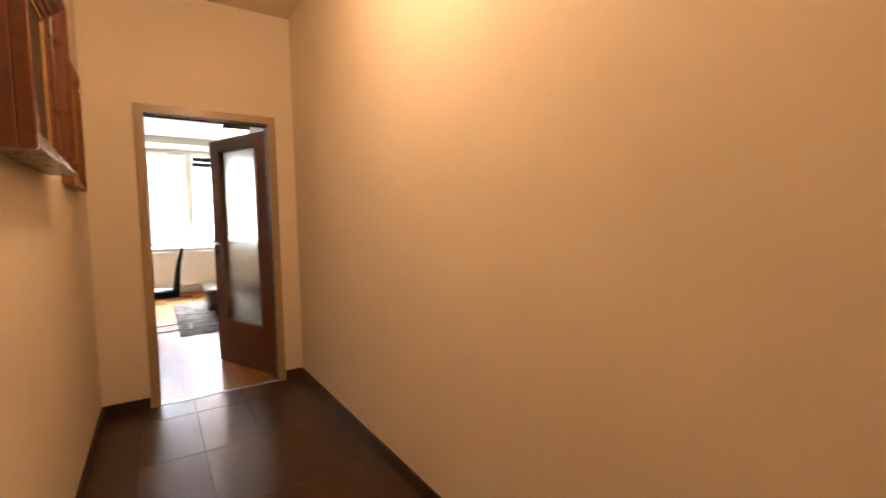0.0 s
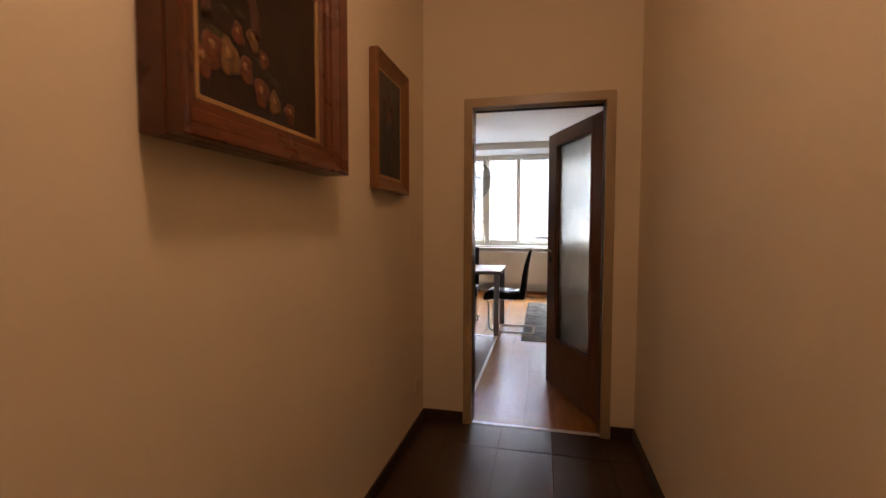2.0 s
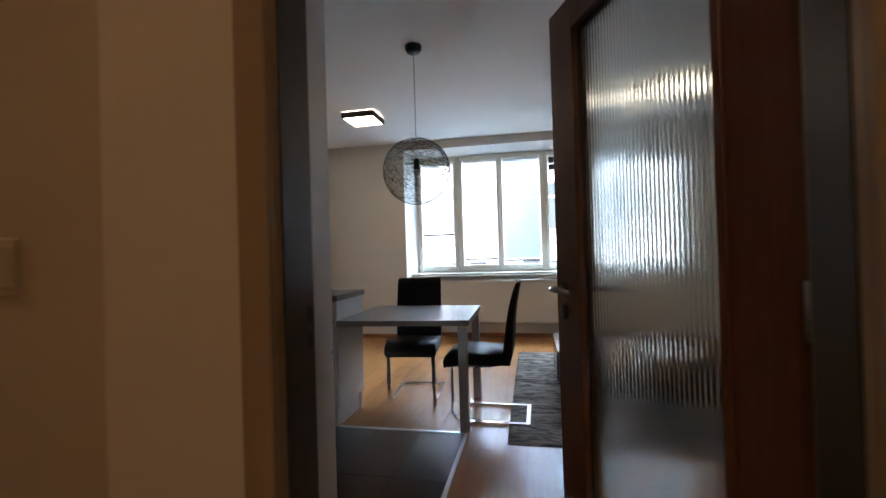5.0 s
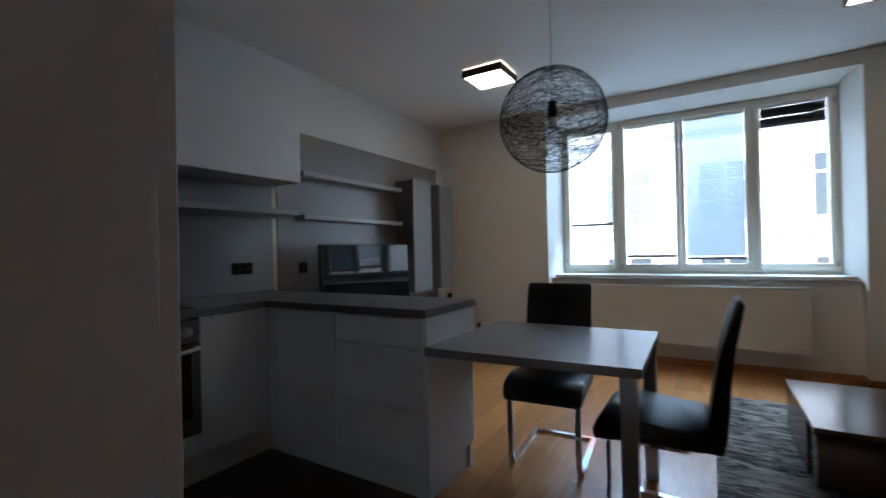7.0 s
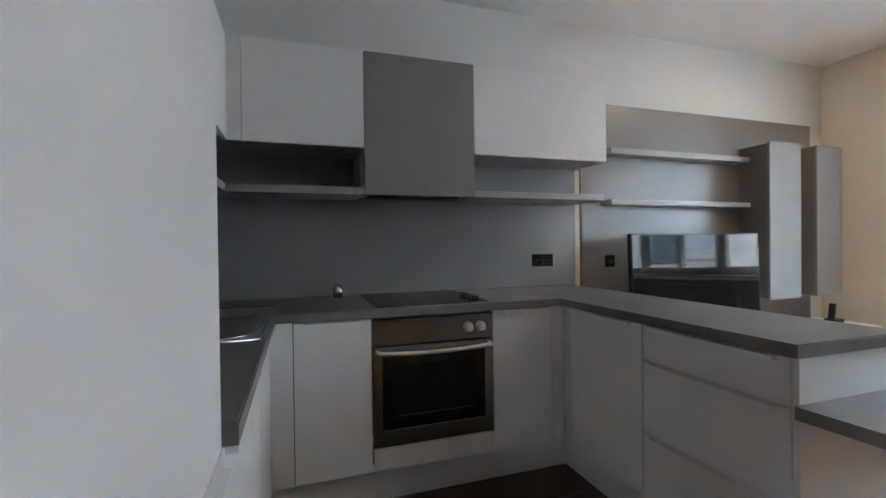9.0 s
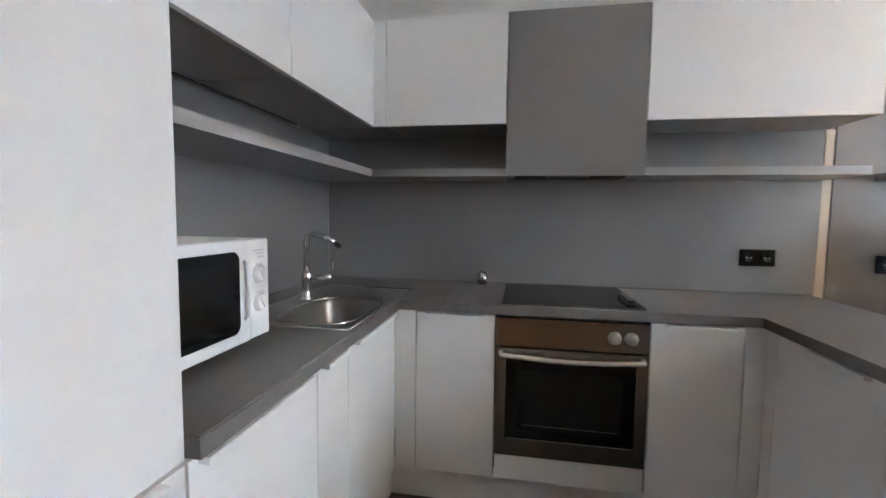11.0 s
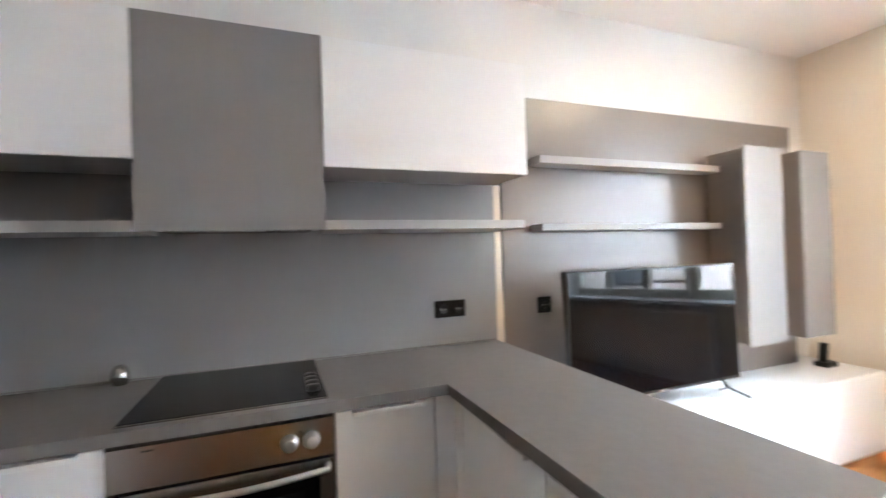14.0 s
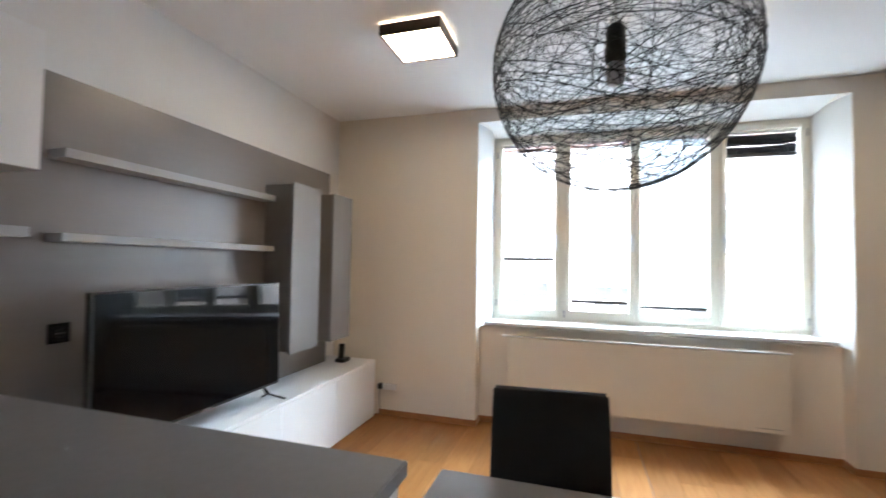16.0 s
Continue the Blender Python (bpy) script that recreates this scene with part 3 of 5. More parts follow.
def wall_plate(name, at, size, normal, material, inner, label, category, rockers=1):
    """A switch or socket: plate with its inserts. normal: 'x', 'y' or '-y'."""
    t = thing(name, at, label, category)
    w, h = size
    x, y, z = at
    def slab(a0, a1, b0, b1, d0, d1, bv):
        if normal == "x":
            return boxes((x + d0, x + d1, y + a0, y + a1, z + b0, z + b1), bevel=bv)
        return boxes((x + a0, x + a1, y - d1, y - d0, z + b0, z + b1), bevel=bv)
    part("plate", slab(-w / 2, w / 2, -h / 2, h / 2, 0, 0.008, 0.003), material, t)
    for i in range(rockers):
        c = (i - (rockers - 1) / 2) * (w / rockers)
        k = min(w / rockers, h) * 0.36
        ins = part("insert", slab(c - k, c + k, -k, k, 0.0082, 0.0125, 0.002), inner, t)
        if "socket" in name:
            bm = bmesh.new()
            lathe(bm, [(0.0235, 0.0), (0.0235, 0.0022), (0.0205, 0.0030), (0.0190, 0.0012), (0.0185, 0.0004)], 0, 0, 22)
            rot = Matrix.Rotation(radians(90), 4, "Y") if normal == "x" else Matrix.Rotation(radians(90), 4, "X")
            place = (x + 0.0125, y + c, z) if normal == "x" else (x + c, y - 0.0125, z)
            turned(bm, Matrix.Translation(place) @ rot)
            part("cup", bm, M_GLOSSBLACK if material is M_GLOSSBLACK else M_CREAM_PLASTIC, ins, "round socket cup", True)
            if normal == "x":
                for dy in (-0.0095, 0.0095):
                    part("contact", boxes((x + 0.0128, x + 0.0136, y + c + dy - 0.0024, y + c + dy + 0.0024, z - 0.0024, z + 0.0024)), M_SATIN, ins, "small metal contact")
    return t


wall_plate("light_switch", (HX0, -0.165, 1.196), (0.08, 0.08), "x", M_CREAM_PLASTIC, M_CREAM_PLASTIC, "cream rocker light switch on the hall wall", "light switch")
wall_plate("wall_socket", (HX0, -0.175, 0.30), (0.08, 0.08), "x", M_CREAM_PLASTIC, M_CREAM_PLASTIC, "cream power socket low on the hall wall", "socket")


def hall_lamp():
    t = thing("ceiling_lamp", (-0.02, -2.2, HZ), "round frosted glass ceiling lamp, lit", "lamp")
    bm = bmesh.new()
    lathe(bm, [(0.15, -0.03), (0.16, -0.025), (0.16, 0.0)], -0.02, -2.2, 32, HZ)
    part("base", bm, M_SATIN, t, "satin metal base", True)
    bm = bmesh.new()
    lathe(bm, [(0.05, -0.095), (0.10, -0.085), (0.135, -0.055), (0.148, -0.0305)], -0.02, -2.2, 32, HZ)
    part("shade", bm, M_HALLGLOBE, t, "frosted glass bowl", True)


hall_lamp()

# ---- kitchen ----
WT0, WT1 = 0.887, 0.925            # worktop
WF, SF, PF = -2.466, 0.732, 2.178  # fronts: west run, sink run, peninsula
KX, CX = -3.035, -2.72             # faces of the wall panels, of the wall units
B0 = 0.175                         # top of the plinths
PE, PB = -1.328, 2.63              # peninsula end and back


def grip(parent, x0, x1, y0, y1, z):
    """A slim aluminium edge grip along the top of a front."""
    part("handle", boxes((x0, x1, y0, y1, z - 0.018, z - 0.004), bevel=0.0012), M_GRIP, parent, "slim aluminium edge grip")


def front_w(t, name, y0, y1, z0, z1, h=None):
    d = part(name, boxes((WF - 0.019, WF, y0 + 0.002, y1 - 0.002, z0 + 0.002, z1 - 0.003), bevel=0.0012), M_WHITE, t)
    if h:
        grip(d, WF - 0.004, WF + 0.022, h[0], h[1], z1 + 0.0)
    return d


def front_s(t, name, x0, x1, z0, z1, h=None, y=None):
    y = SF if y is None else y
    d = part(name, boxes((x0 + 0.002, x1 - 0.002, y - 0.019, y, z0 + 0.002, z1 - 0.003), bevel=0.0012), M_WHITE, t)
    if h:
        grip(d, h[0], h[1], y - 0.004, y + 0.022, z1)
    return d


def front_p(t, name, x0, x1, z0, z1, h=None):
    d = part(name, boxes((x0 + 0.002, x1 - 0.002, PF, PF + 0.019, z0 + 0.002, z1 - 0.003), bevel=0.0012), M_WHITE, t)
    if h:
        grip(d, h[0], h[1], PF - 0.022, PF + 0.004, z1)
    return d


BG = "kitchen base units"
# west run
t = thing("base_cabinet", (-2.82, 1.0, 0), "white laminate base cabinet beside the oven", "cabinet", BG)
part("body", boxes((LX0 + 0.02, WF - 0.02, 0.824, 1.163, B0, WT0 - 0.002)), M_GAP_SHADE, t)
front_w(t, "door", 0.826, 1.164, B0, 0.881, (0.868, 1.112))
t = thing("base_cabinet", (-2.82, 1.95, 0), "white laminate base cabinet beside the oven", "cabinet", BG)
part("body", boxes((LX0 + 0.02, WF - 0.02, 1.772, 2.10, B0, WT0 - 0.002)), M_GAP_SHADE, t)
front_w(t, "door", 1.770, 2.105, B0, 0.881, (1.824, 2.068))
solid("corner_filler", boxes((WF - 0.07, WF, SF + 0.001, 0.824, B0, 0.885), bevel=0.001), M_WHITE, "white corner filler strip between base units", "filler panel")
solid("corner_filler", boxes((WF - 0.07, WF, 2.107, PF, B0, 0.885), bevel=0.001), M_WHITE, "white corner filler strip between base units", "filler panel")
solid("corner_filler", boxes((WF + 0.001, -2.402, PF, PF + 0.06, B0, 0.885), bevel=0.001), M_WHITE, "white corner filler strip between base units", "filler panel")


def plinth(*a):
    return solid("plinth", boxes(a, bevel=0.001), M_WHITE, "white recessed plinth under the base units", "plinth", "plinths")


plinth(-2.556, -2.541, 0.68, 2.248, 0, B0 - 0.002)
plinth(-2.540, -0.68, 0.68, 0.695, 0, B0 - 0.002)
plinth(-2.540, -1.365, 2.233, 2.248, 0, B0 - 0.002)
plinth(-1.380, -1.365, 2.2485, 2.61, 0, B0 - 0.002)


def oven():
    t = thing("oven", (-2.8, 1.48, 0.28), "stainless steel built-in oven with a dark glass door", "oven")
    y0, y1 = 1.168, 1.766
    part("body", boxes((LX0 + 0.03, WF - 0.021, y0 + 0.015, y1 - 0.015, 0.285, 0.870)), M_BLACK, t)
    panel = part("control_panel", boxes((WF - 0.02, WF + 0.004, y0, y1, 0.752, 0.874), bevel=0.003), M_STEEL, t)
    for y in (1.634, 1.698):
        bm = bmesh.new()
        lathe(bm, [(0.026, 0), (0.026, 0.004), (0.0225, 0.006), (0.0215, 0.020), (0.0195, 0.026), (0.014, 0.030), (0.004, 0.0315)], 0, 0, 28)
        turned(bm, Matrix.Translation((WF + 0.004, y, 0.811)) @ Matrix.Rotation(radians(90), 4, "Y"))
        kn = part("knob", bm, M_KNOB, panel, "round metal control knob", True)
        part("pointer", boxes((WF + 0.026, WF + 0.0345, y - 0.003, y + 0.003, 0.811, 0.829), bevel=0.001), M_KNOB, kn)
    part("marking", boxes((WF + 0.0042, WF + 0.005, 1.252, 1.282, 0.855, 0.859)), M_BLACK, panel, "small dark printed mark")
    part("indicator", boxes((WF + 0.0042, WF + 0.006, 1.664, 1.669, 0.838, 0.843)), M_BLACK, panel)
    # door: steel frame round a dark window
    g = (1.210, 1.722, 0.362, 0.697)
    fr = boxes((WF - 0.02, WF + 0.006, y0, g[0], 0.285, 0.745), (WF - 0.02, WF + 0.006, g[1], y1, 0.285, 0.745), (WF - 0.02, WF + 0.006, g[0], g[1], 0.285, g[2]), (WF - 0.02, WF + 0.006, g[0], g[1], g[3], 0.745), bevel=0.0015)
    door = part("door", fr, M_STEEL, t, "brushed steel oven door")
    part("door_glass", boxes((WF - 0.016, WF + 0.002, g[0], g[1], g[2], g[3])), M_BLACKGLASS, door, "dark oven door glass")
    part("window_line", boxes((WF + 0.0024, WF + 0.0027, g[0] + 0.07, g[1] - 0.07, g[2] + 0.058, g[2] + 0.061)), M_RACK, door, "dim rack edge behind the glass")
    part("inner_glass", boxes((WF + 0.0021, WF + 0.0023, g[0] + 0.05, g[1] - 0.05, g[2] + 0.04, g[3] - 0.04)), M_HOB, door, "slightly paler inner window")
    bm = bmesh.new()
    pts = [(WF + 0.006, 1.188, 0.726)] + [(WF + 0.036 + 0.014 * math.sin(math.pi * f), 1.180 + 0.574 * f, 0.726 - 0.010 * math.sin(math.pi * f)) for f in np.linspace(0.02, 0.98, 16)] + [(WF + 0.006, 1.746, 0.726)]
    tube(bm, pts, 0.0095, 10)
    part("handle", bm, M_ALU, door, "bowed steel oven handle", True)


oven()
t = thing("oven_housing", (-2.5, 1.48, 0.15), "white laminate oven housing with a blank lower panel", "cabinet", BG)
front_w(t, "panel", 1.168, 1.766, B0, 0.280)

# sink run: dishwasher and two cupboards
for nm, x0, x1, hx, lab, cat in (("dishwasher", -1.735, -1.276, (-1.68, -1.30), "integrated dishwasher behind a white laminate front", "dishwasher"), ("base_cabinet", -1.945, -1.735, (-1.905, -1.765), "narrow white laminate base cabinet", "cabinet"), ("base_cabinet", -2.464, -1.945, (-2.42, -1.995), "white laminate base cabinet under the sink", "cabinet")):
    t = thing(nm, ((x0 + x1) / 2, 0.46, 0), lab, cat, BG)
    part("body", boxes((x0 + 0.002, x1 - 0.002, 0.17, SF - 0.02, B0, 0.70 if x0 < -2 else WT0 - 0.002)), M_GAP_SHADE, t)
    front_s(t, "door", x0, x1, B0, 0.881, hx)

# peninsula: cupboard and three drawers
t = thing("base_cabinet", (-2.17, 2.36, 0), "white laminate peninsula cabinet", "cabinet", BG)
part("body", boxes((-2.40, -1.918, PF + 0.02, PB - 0.02, B0, WT0 - 0.002)), M_GAP_SHADE, t)
front_p(t, "door", -2.400, -1.915, B0, 0.881, (-2.205, -1.975))
t = thing("drawer_cabinet", (-1.62, 2.36, 0), "white laminate peninsula unit with three drawers", "cabinet", BG)
part("body", boxes((-1.913, -1.348, PF + 0.02, PB - 0.02, B0, WT0 - 0.002)), M_GAP_SHADE, t)
for z0, z1 in ((B0, 0.440), (0.440, 0.735), (0.735, 0.881)):
    front_p(t, "drawer", -1.913, -1.348, z0, z1, (-1.868, -1.388))
solid("end_panel", boxes((-1.3465, PE, PF, PB - 0.0, B0 - 0.03, WT0 - 0.002), bevel=0.001), M_WHITE, "white end panel of the peninsula", "panel")
solid("back_panel", boxes((-3.14, -1.347, PB - 0.0195, PB, 0.0, WT0 - 0.002), bevel=0.001), M_WHITE, "white back panel of the peninsula", "panel")

# worktop: one U-shaped slab with a cut-out for the sink bowl
def worktop():
    u = [(KX - 0.01, 0.152), (-1.2755, 0.152), (-1.2755, 0.757), (-2.446, 0.757), (-2.446, 2.150), (-1.314, 2.150), (-1.314, 2.652), (KX - 0.01, 2.652)]
    bm = prism(u, WT0, WT1)
    es = [e for e in bm.edges if abs(e.verts[0].co.z - WT1) < 1e-5 and abs(e.verts[1].co.z - WT1) < 1e-5]
    bmesh.ops.bevel(bm, geom=es, offset=0.004, segments=2, affect="EDGES")
    ob = solid("worktop", bm, M_WORKTOP, "continuous grey stone-look kitchen worktop", "worktop")
    cut = boxes((-2.440, -1.970, 0.410, 0.724, 0.86, 0.95))
    cme = mesh_of("cutter", cut, M_WORKTOP)
    cutter = bpy.data.objects.new("cutter", cme)
    mod = ob.modifiers.new("cut", "BOOLEAN")
    mod.object, mod.operation, mod.solver = cutter, "DIFFERENCE", "EXACT"
    scene.collection.objects.link(cutter)
    dg = bpy.context.evaluated_depsgraph_get()
    me = bpy.data.meshes.new_from_object(ob.evaluated_get(dg))
    ob.modifiers.clear()
    ob.data = me
    bpy.data.objects.remove(cutter)


worktop()


def sink():
    t = thing("sink", (-2.35, 0.55, WT1), "stainless steel sink with a ribbed drainer, set in the worktop", "sink")
    z = WT1
    x0, x1, y0, y1 = -2.745, -1.935, 0.295, 0.736
    bx, by, rx, ry = -2.205, 0.566, 0.226, 0.150
    # rim plate with an oval-cornered bowl
    def ring(kx, ky, zz, n=40, p=3.2):
        out = []
        for k in range(n):
            a = 2 * math.pi * k / n
            c, s = math.cos(a), math.sin(a)
            out.append((bx + kx * math.copysign(abs(c) ** (2 / p), c), by + ky * math.copysign(abs(s) ** (2 / p), s), zz))
        return out
    bm = bmesh.new()
    rings = [ring(rx + 0.012, ry + 0.012, z + 0.0035), ring(rx, ry, z + 0.002), ring(rx - 0.008, ry - 0.008, z - 0.015), ring(rx - 0.03, ry - 0.03, z - 0.11), ring(rx - 0.07, ry - 0.06, z - 0.15), ring(0.03, 0.03, z - 0.155, p=2)]
    vr = [[bm.verts.new(p) for p in r] for r in rings]
    for A, B in zip(vr, vr[1:]):
        for k in range(40):
            bm.faces.new((A[k], A[(k + 1) % 40], B[(k + 1) % 40], B[k]))
    bm.faces.new(vr[-1])
    part("bowl", bm, M_SINK, t, "rounded steel bowl", True)
    bm = bmesh.new()
    tube(bm, ring(rx + 0.006, ry + 0.006, z + 0.004), 0.0032, 8, closed=True)
    part("bowl_edge", bm, M_CHROME, t, "bright rolled bowl edge", True)
    bm = bmesh.new()
    tube(bm, [(x0, y0, z + 0.0036), (x1, y0, z + 0.0036), (x1, y1, z + 0.0036), (x0, y1, z + 0.0036)], 0.0026, 6, closed=True)
    part("outer_edge", bm, M_CHROME, t, "bright outer sink edge", True)
    # plate: outer rectangle to bowl ring
    bm = bmesh.new()
    inner = [bm.verts.new(p) for p in ring(rx + 0.012, ry + 0.012, z + 0.0035)]
    outer = []
    for k in range(40):
        a = 2 * math.pi * k / 40
        c, s = math.cos(a), math.sin(a)
        f = min((x1 - bx if c > 0 else bx - x0) / max(abs(c), 1e-6), (y1 - by if s > 0 else by - y0) / max(abs(s), 1e-6))
        outer.append(bm.verts.new((bx + c * f, by + s * f, z + 0.004)))
    for k in range(40):
        bm.faces.new((inner[k], inner[(k + 1) % 40], outer[(k + 1) % 40], outer[k]))
    low = [bm.verts.new((v.co.x, v.co.y, z)) for v in outer]
    for k in range(40):
        bm.faces.new((outer[k], outer[(k + 1) % 40], low[(k + 1) % 40], low[k]))
    part("rim", bm, M_SINK, t, "flat steel rim")
    for i in range(7):
        y = 0.385 + i * 0.046
        bm = bmesh.new()
        tube(bm, [(-2.475, y, z + 0.0045), (-2.70, y, z + 0.0045)], 0.006, 8)
        for v in bm.verts:
            v.co.z = z + 0.0042 + max(0, v.co.z - z - 0.0042) * 0.16
        part("drainer_rib", bm, M_SINK, t, "", True)
    part("tray", boxes((-2.735, -2.71, 0.50, 0.745, z + 0.0042, z + 0.007), bevel=0.001), M_BLACK, t, "dark overflow slot")
    bm = bmesh.new()
    lathe(bm, [(0.036, 0), (0.034, 0.003), (0.02, 0.001)], bx, by, 24, z - 0.155)
    part("drain", bm, M_CHROME, t, "", True)


sink()


def tap():
    t = thing("kitchen_tap", (-2.345, 0.385, WT1 + 0.004), "chrome single-lever kitchen tap beside the sink bowl", "tap")
    x, y, z = -2.345, 0.385, WT1 + 0.004
    bm = bmesh.new()
    lathe(bm, [(0.024, 0), (0.024, 0.008), (0.017, 0.014), (0.017, 0.07), (0.022, 0.076), (0.022, 0.115), (0.0165, 0.125)], x, y, 24, z)
    body = part("body", bm, M_CHROME, t, "", True)
    bm = bmesh.new()
    pts = [(x, y, z + 0.12), (x, y, z + 0.245), (x, y + 0.010, z + 0.268), (x, y + 0.035, z + 0.277), (x, y + 0.075, z + 0.268), (x, y + 0.125, z + 0.242)]
    tube(bm, pts, 0.0130, 14)
    spout = part("spout", bm, M_CHROME, t, "", True)
    bm = bmesh.new()
    tube(bm, [(x, y + 0.125, z + 0.242), (x, y + 0.145, z + 0.230), (x, y + 0.149, z + 0.222)], 0.0120, 12)
    part("aerator", bm, M_BLACK, spout, "dark aerator at the spout's end", True)
    bm = bmesh.new()
    tube(bm, [(x, y, z + 0.095), (x - 0.006, y + 0.05, z + 0.095), (x - 0.010, y + 0.105, z + 0.102)], 0.013, 10)
    arm = part("lever_arm", bm, M_CHROME, t, "", True)
    bm = bmesh.new()
    tube(bm, [(x - 0.010, y + 0.105, z + 0.102), (x - 0.012, y + 0.112, z + 0.165)], 0.005, 8)
    part("lever", bm, M_CHROME, arm, "", True)


tap()


def hob():
    t = thing("hob", (-2.78, 1.48, WT1), "black glass-ceramic hob let into the worktop", "hob")
    part("glass_plate", boxes((-3.010, -2.480, 1.188, 1.752, WT1 + 0.0005, WT1 + 0.007), bevel=0.002), M_HOB, t)
    part("edge_strip", boxes((-2.4798, -2.475, 1.188, 1.752, WT1 + 0.0005, WT1 + 0.006), bevel=0.001), M_STEEL, t, "steel edge strip")
    for i in range(4):
        bm = bmesh.new()
        lathe(bm, [(0.021, 0), (0.020, 0.014), (0.017, 0.018)], -2.565 - i * 0.052, 1.714, 18, WT1 + 0.0072)
        part("knob", bm, M_BLACK, t, "black control knob", True)


hob()


def hood():
    t = thing("cooker_hood", (-2.94, 1.485, 1.475), "box-shaped grey cooker hood over the hob", "cooker hood", "wall units")
    y0, y1 = 1.182, 1.784
    part("body", boxes((LX0, -2.741, y0 + 0.002, y1 - 0.002, 1.490, 2.200)), M_GREY, t)
    part("front", boxes((-2.740, -2.720, y0, y1, 1.475, 2.205), bevel=0.0012), M_GREY, t, "flat grey hood front")
    part("filter_slot", boxes((-2.86, -2.745, 1.37, 1.57, 1.478, 1.4895)), M_BLACK, t, "dark extractor slot")
    part("lip", boxes((-3.10, -2.865, y0 + 0.04, y1 - 0.04, 1.482, 1.4895)), M_STEEL, t, "steel filter plate")


hood()


def wall_cab_w(y0, y1, label, under):
    t = thing("wall_cabinet", (-2.94, (y0 + y1) / 2, 1.71), label, "cabinet", "wall units")
    part("body", boxes((LX0, CX - 0.0205, y0 + 0.001, y1 - 0.001, 1.726, 2.204)), M_WHITE, t)
    part("door", boxes((CX - 0.020, CX - 0.001, y0 + 0.0015, y1 - 0.0015, 1.713, 2.206), bevel=0.0012), M_WHITE, t, "flat white lift-up door")
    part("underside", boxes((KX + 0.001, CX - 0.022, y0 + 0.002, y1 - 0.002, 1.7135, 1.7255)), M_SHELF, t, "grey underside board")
    return t


wall_cab_w(0.609, 1.180, "white handleless wall cabinet beside the cooker hood", True)
wall_cab_w(1.786, 2.668, "wide white handleless wall cabinet", True)
# sink run wall cabinets
for x0, x1 in ((-1.958, -1.276), (-2.665, -1.961)):
    t = thing("wall_cabinet", ((x0 + x1) / 2, 0.34, 1.71), "white handleless wall cabinet above the sink", "cabinet", "wall units")
    part("body", boxes((x0 + 0.001, x1 - 0.001, 0.15, 0.5255, 1.726, 2.204)), M_WHITE, t)
    part("door", boxes((x0 + 0.0015, x1 - 0.0015, 0.526, 0.545, 1.713, 2.206), bevel=0.0012), M_WHITE, t, "flat white lift-up door")
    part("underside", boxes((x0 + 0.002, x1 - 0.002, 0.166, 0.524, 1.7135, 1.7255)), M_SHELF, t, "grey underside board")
solid("corner_filler", boxes((CX - 0.020, -2.667, 0.526, 0.545, 1.713, 2.206), bevel=0.001), M_WHITE, "white corner filler between wall cabinets", "filler panel")
solid("corner_filler", boxes((CX - 0.020, CX - 0.001, 0.546, 0.6075, 1.713, 2.206), bevel=0.001), M_WHITE, "white corner filler between wall cabinets", "filler panel")
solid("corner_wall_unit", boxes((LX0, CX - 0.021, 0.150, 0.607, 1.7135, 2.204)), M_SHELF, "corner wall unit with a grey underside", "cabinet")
solid("light_rail", boxes((-2.62, -1.30, 0.200, 0.206, 1.7085, 1.7132)), M_BLACK, "dark strip light groove under the cabinets", "light strip")

# open shelf under the wall cabinets
sh = prism([(KX + 0.001, 0.166), (-1.276, 0.166), (-1.276, 0.533), (CX - 0.012, 0.533), (CX - 0.012, 1.180), (KX + 0.001, 1.180)], 1.475, 1.511)
solid("corner_shelf", sh, M_SHELF, "grey L-shaped shelf below the wall cabinets", "shelf")
solid("wall_shelf", boxes((KX + 0.001, CX - 0.008, 1.786, 2.650, 1.475, 1.511), bevel=0.001), M_SHELF, "grey shelf below the wide wall cabinet", "shelf")
solid("shelf_divider", boxes((KX + 0.001, -2.765, 1.164, 1.180, 1.5115, 1.713)), M_GREY, "grey upright beside the cooker hood", "panel")

# the wall steps forward behind the worktop and the television panel
structure("wall_furring", boxes((LX0, KX - 0.0165, 0.151, 5.00, 0.522, 1.7125)), M_WALL, "white wall lining behind the kitchen panels")
structure("wall_furring", boxes((LX0, KX - 0.0165, 2.72, 5.00, 1.713, 2.18)), M_WALL, "white wall lining behind the television panel")

# splashbacks
solid("splashback", boxes((KX - 0.014, KX, 0.166, 2.655, WT1 + 0.001, 1.7128)), M_SPLASH, "smooth grey laminate splashback behind the hob", "splashback")
solid("splashback", boxes((KX + 0.001, -1.276, 0.1505, 0.165, WT1 + 0.001, 1.7128)), M_SPLASH, "smooth grey laminate splashback behind the sink", "splashback")
solid("sealing_strip", boxes((KX + 0.0002, KX + 0.010, 0.19, 2.64, WT1 + 0.0005, WT1 + 0.008), bevel=0.002), M_WORKTOP, "grey sealing strip along the worktop", "strip")
solid("sealing_strip", boxes((KX + 0.011, -1.276, 0.1652, 0.175, WT1 + 0.0005, WT1 + 0.008), bevel=0.002), M_WORKTOP, "grey sealing strip along the worktop", "strip")
solid("splashback_end", boxes((KX - 0.014, KX - 0.0105, 2.58, 2.655, 0.53, WT1)), M_SPLASH, "grey panel end beside the worktop", "splashback")
solid("edge_strip", boxes((KX - 0.014, KX - 0.001, 2.657, 2.697, 0.53, 1.7128), bevel=0.001), M_STRIP, "pale cover strip between splashback and television panel", "strip")

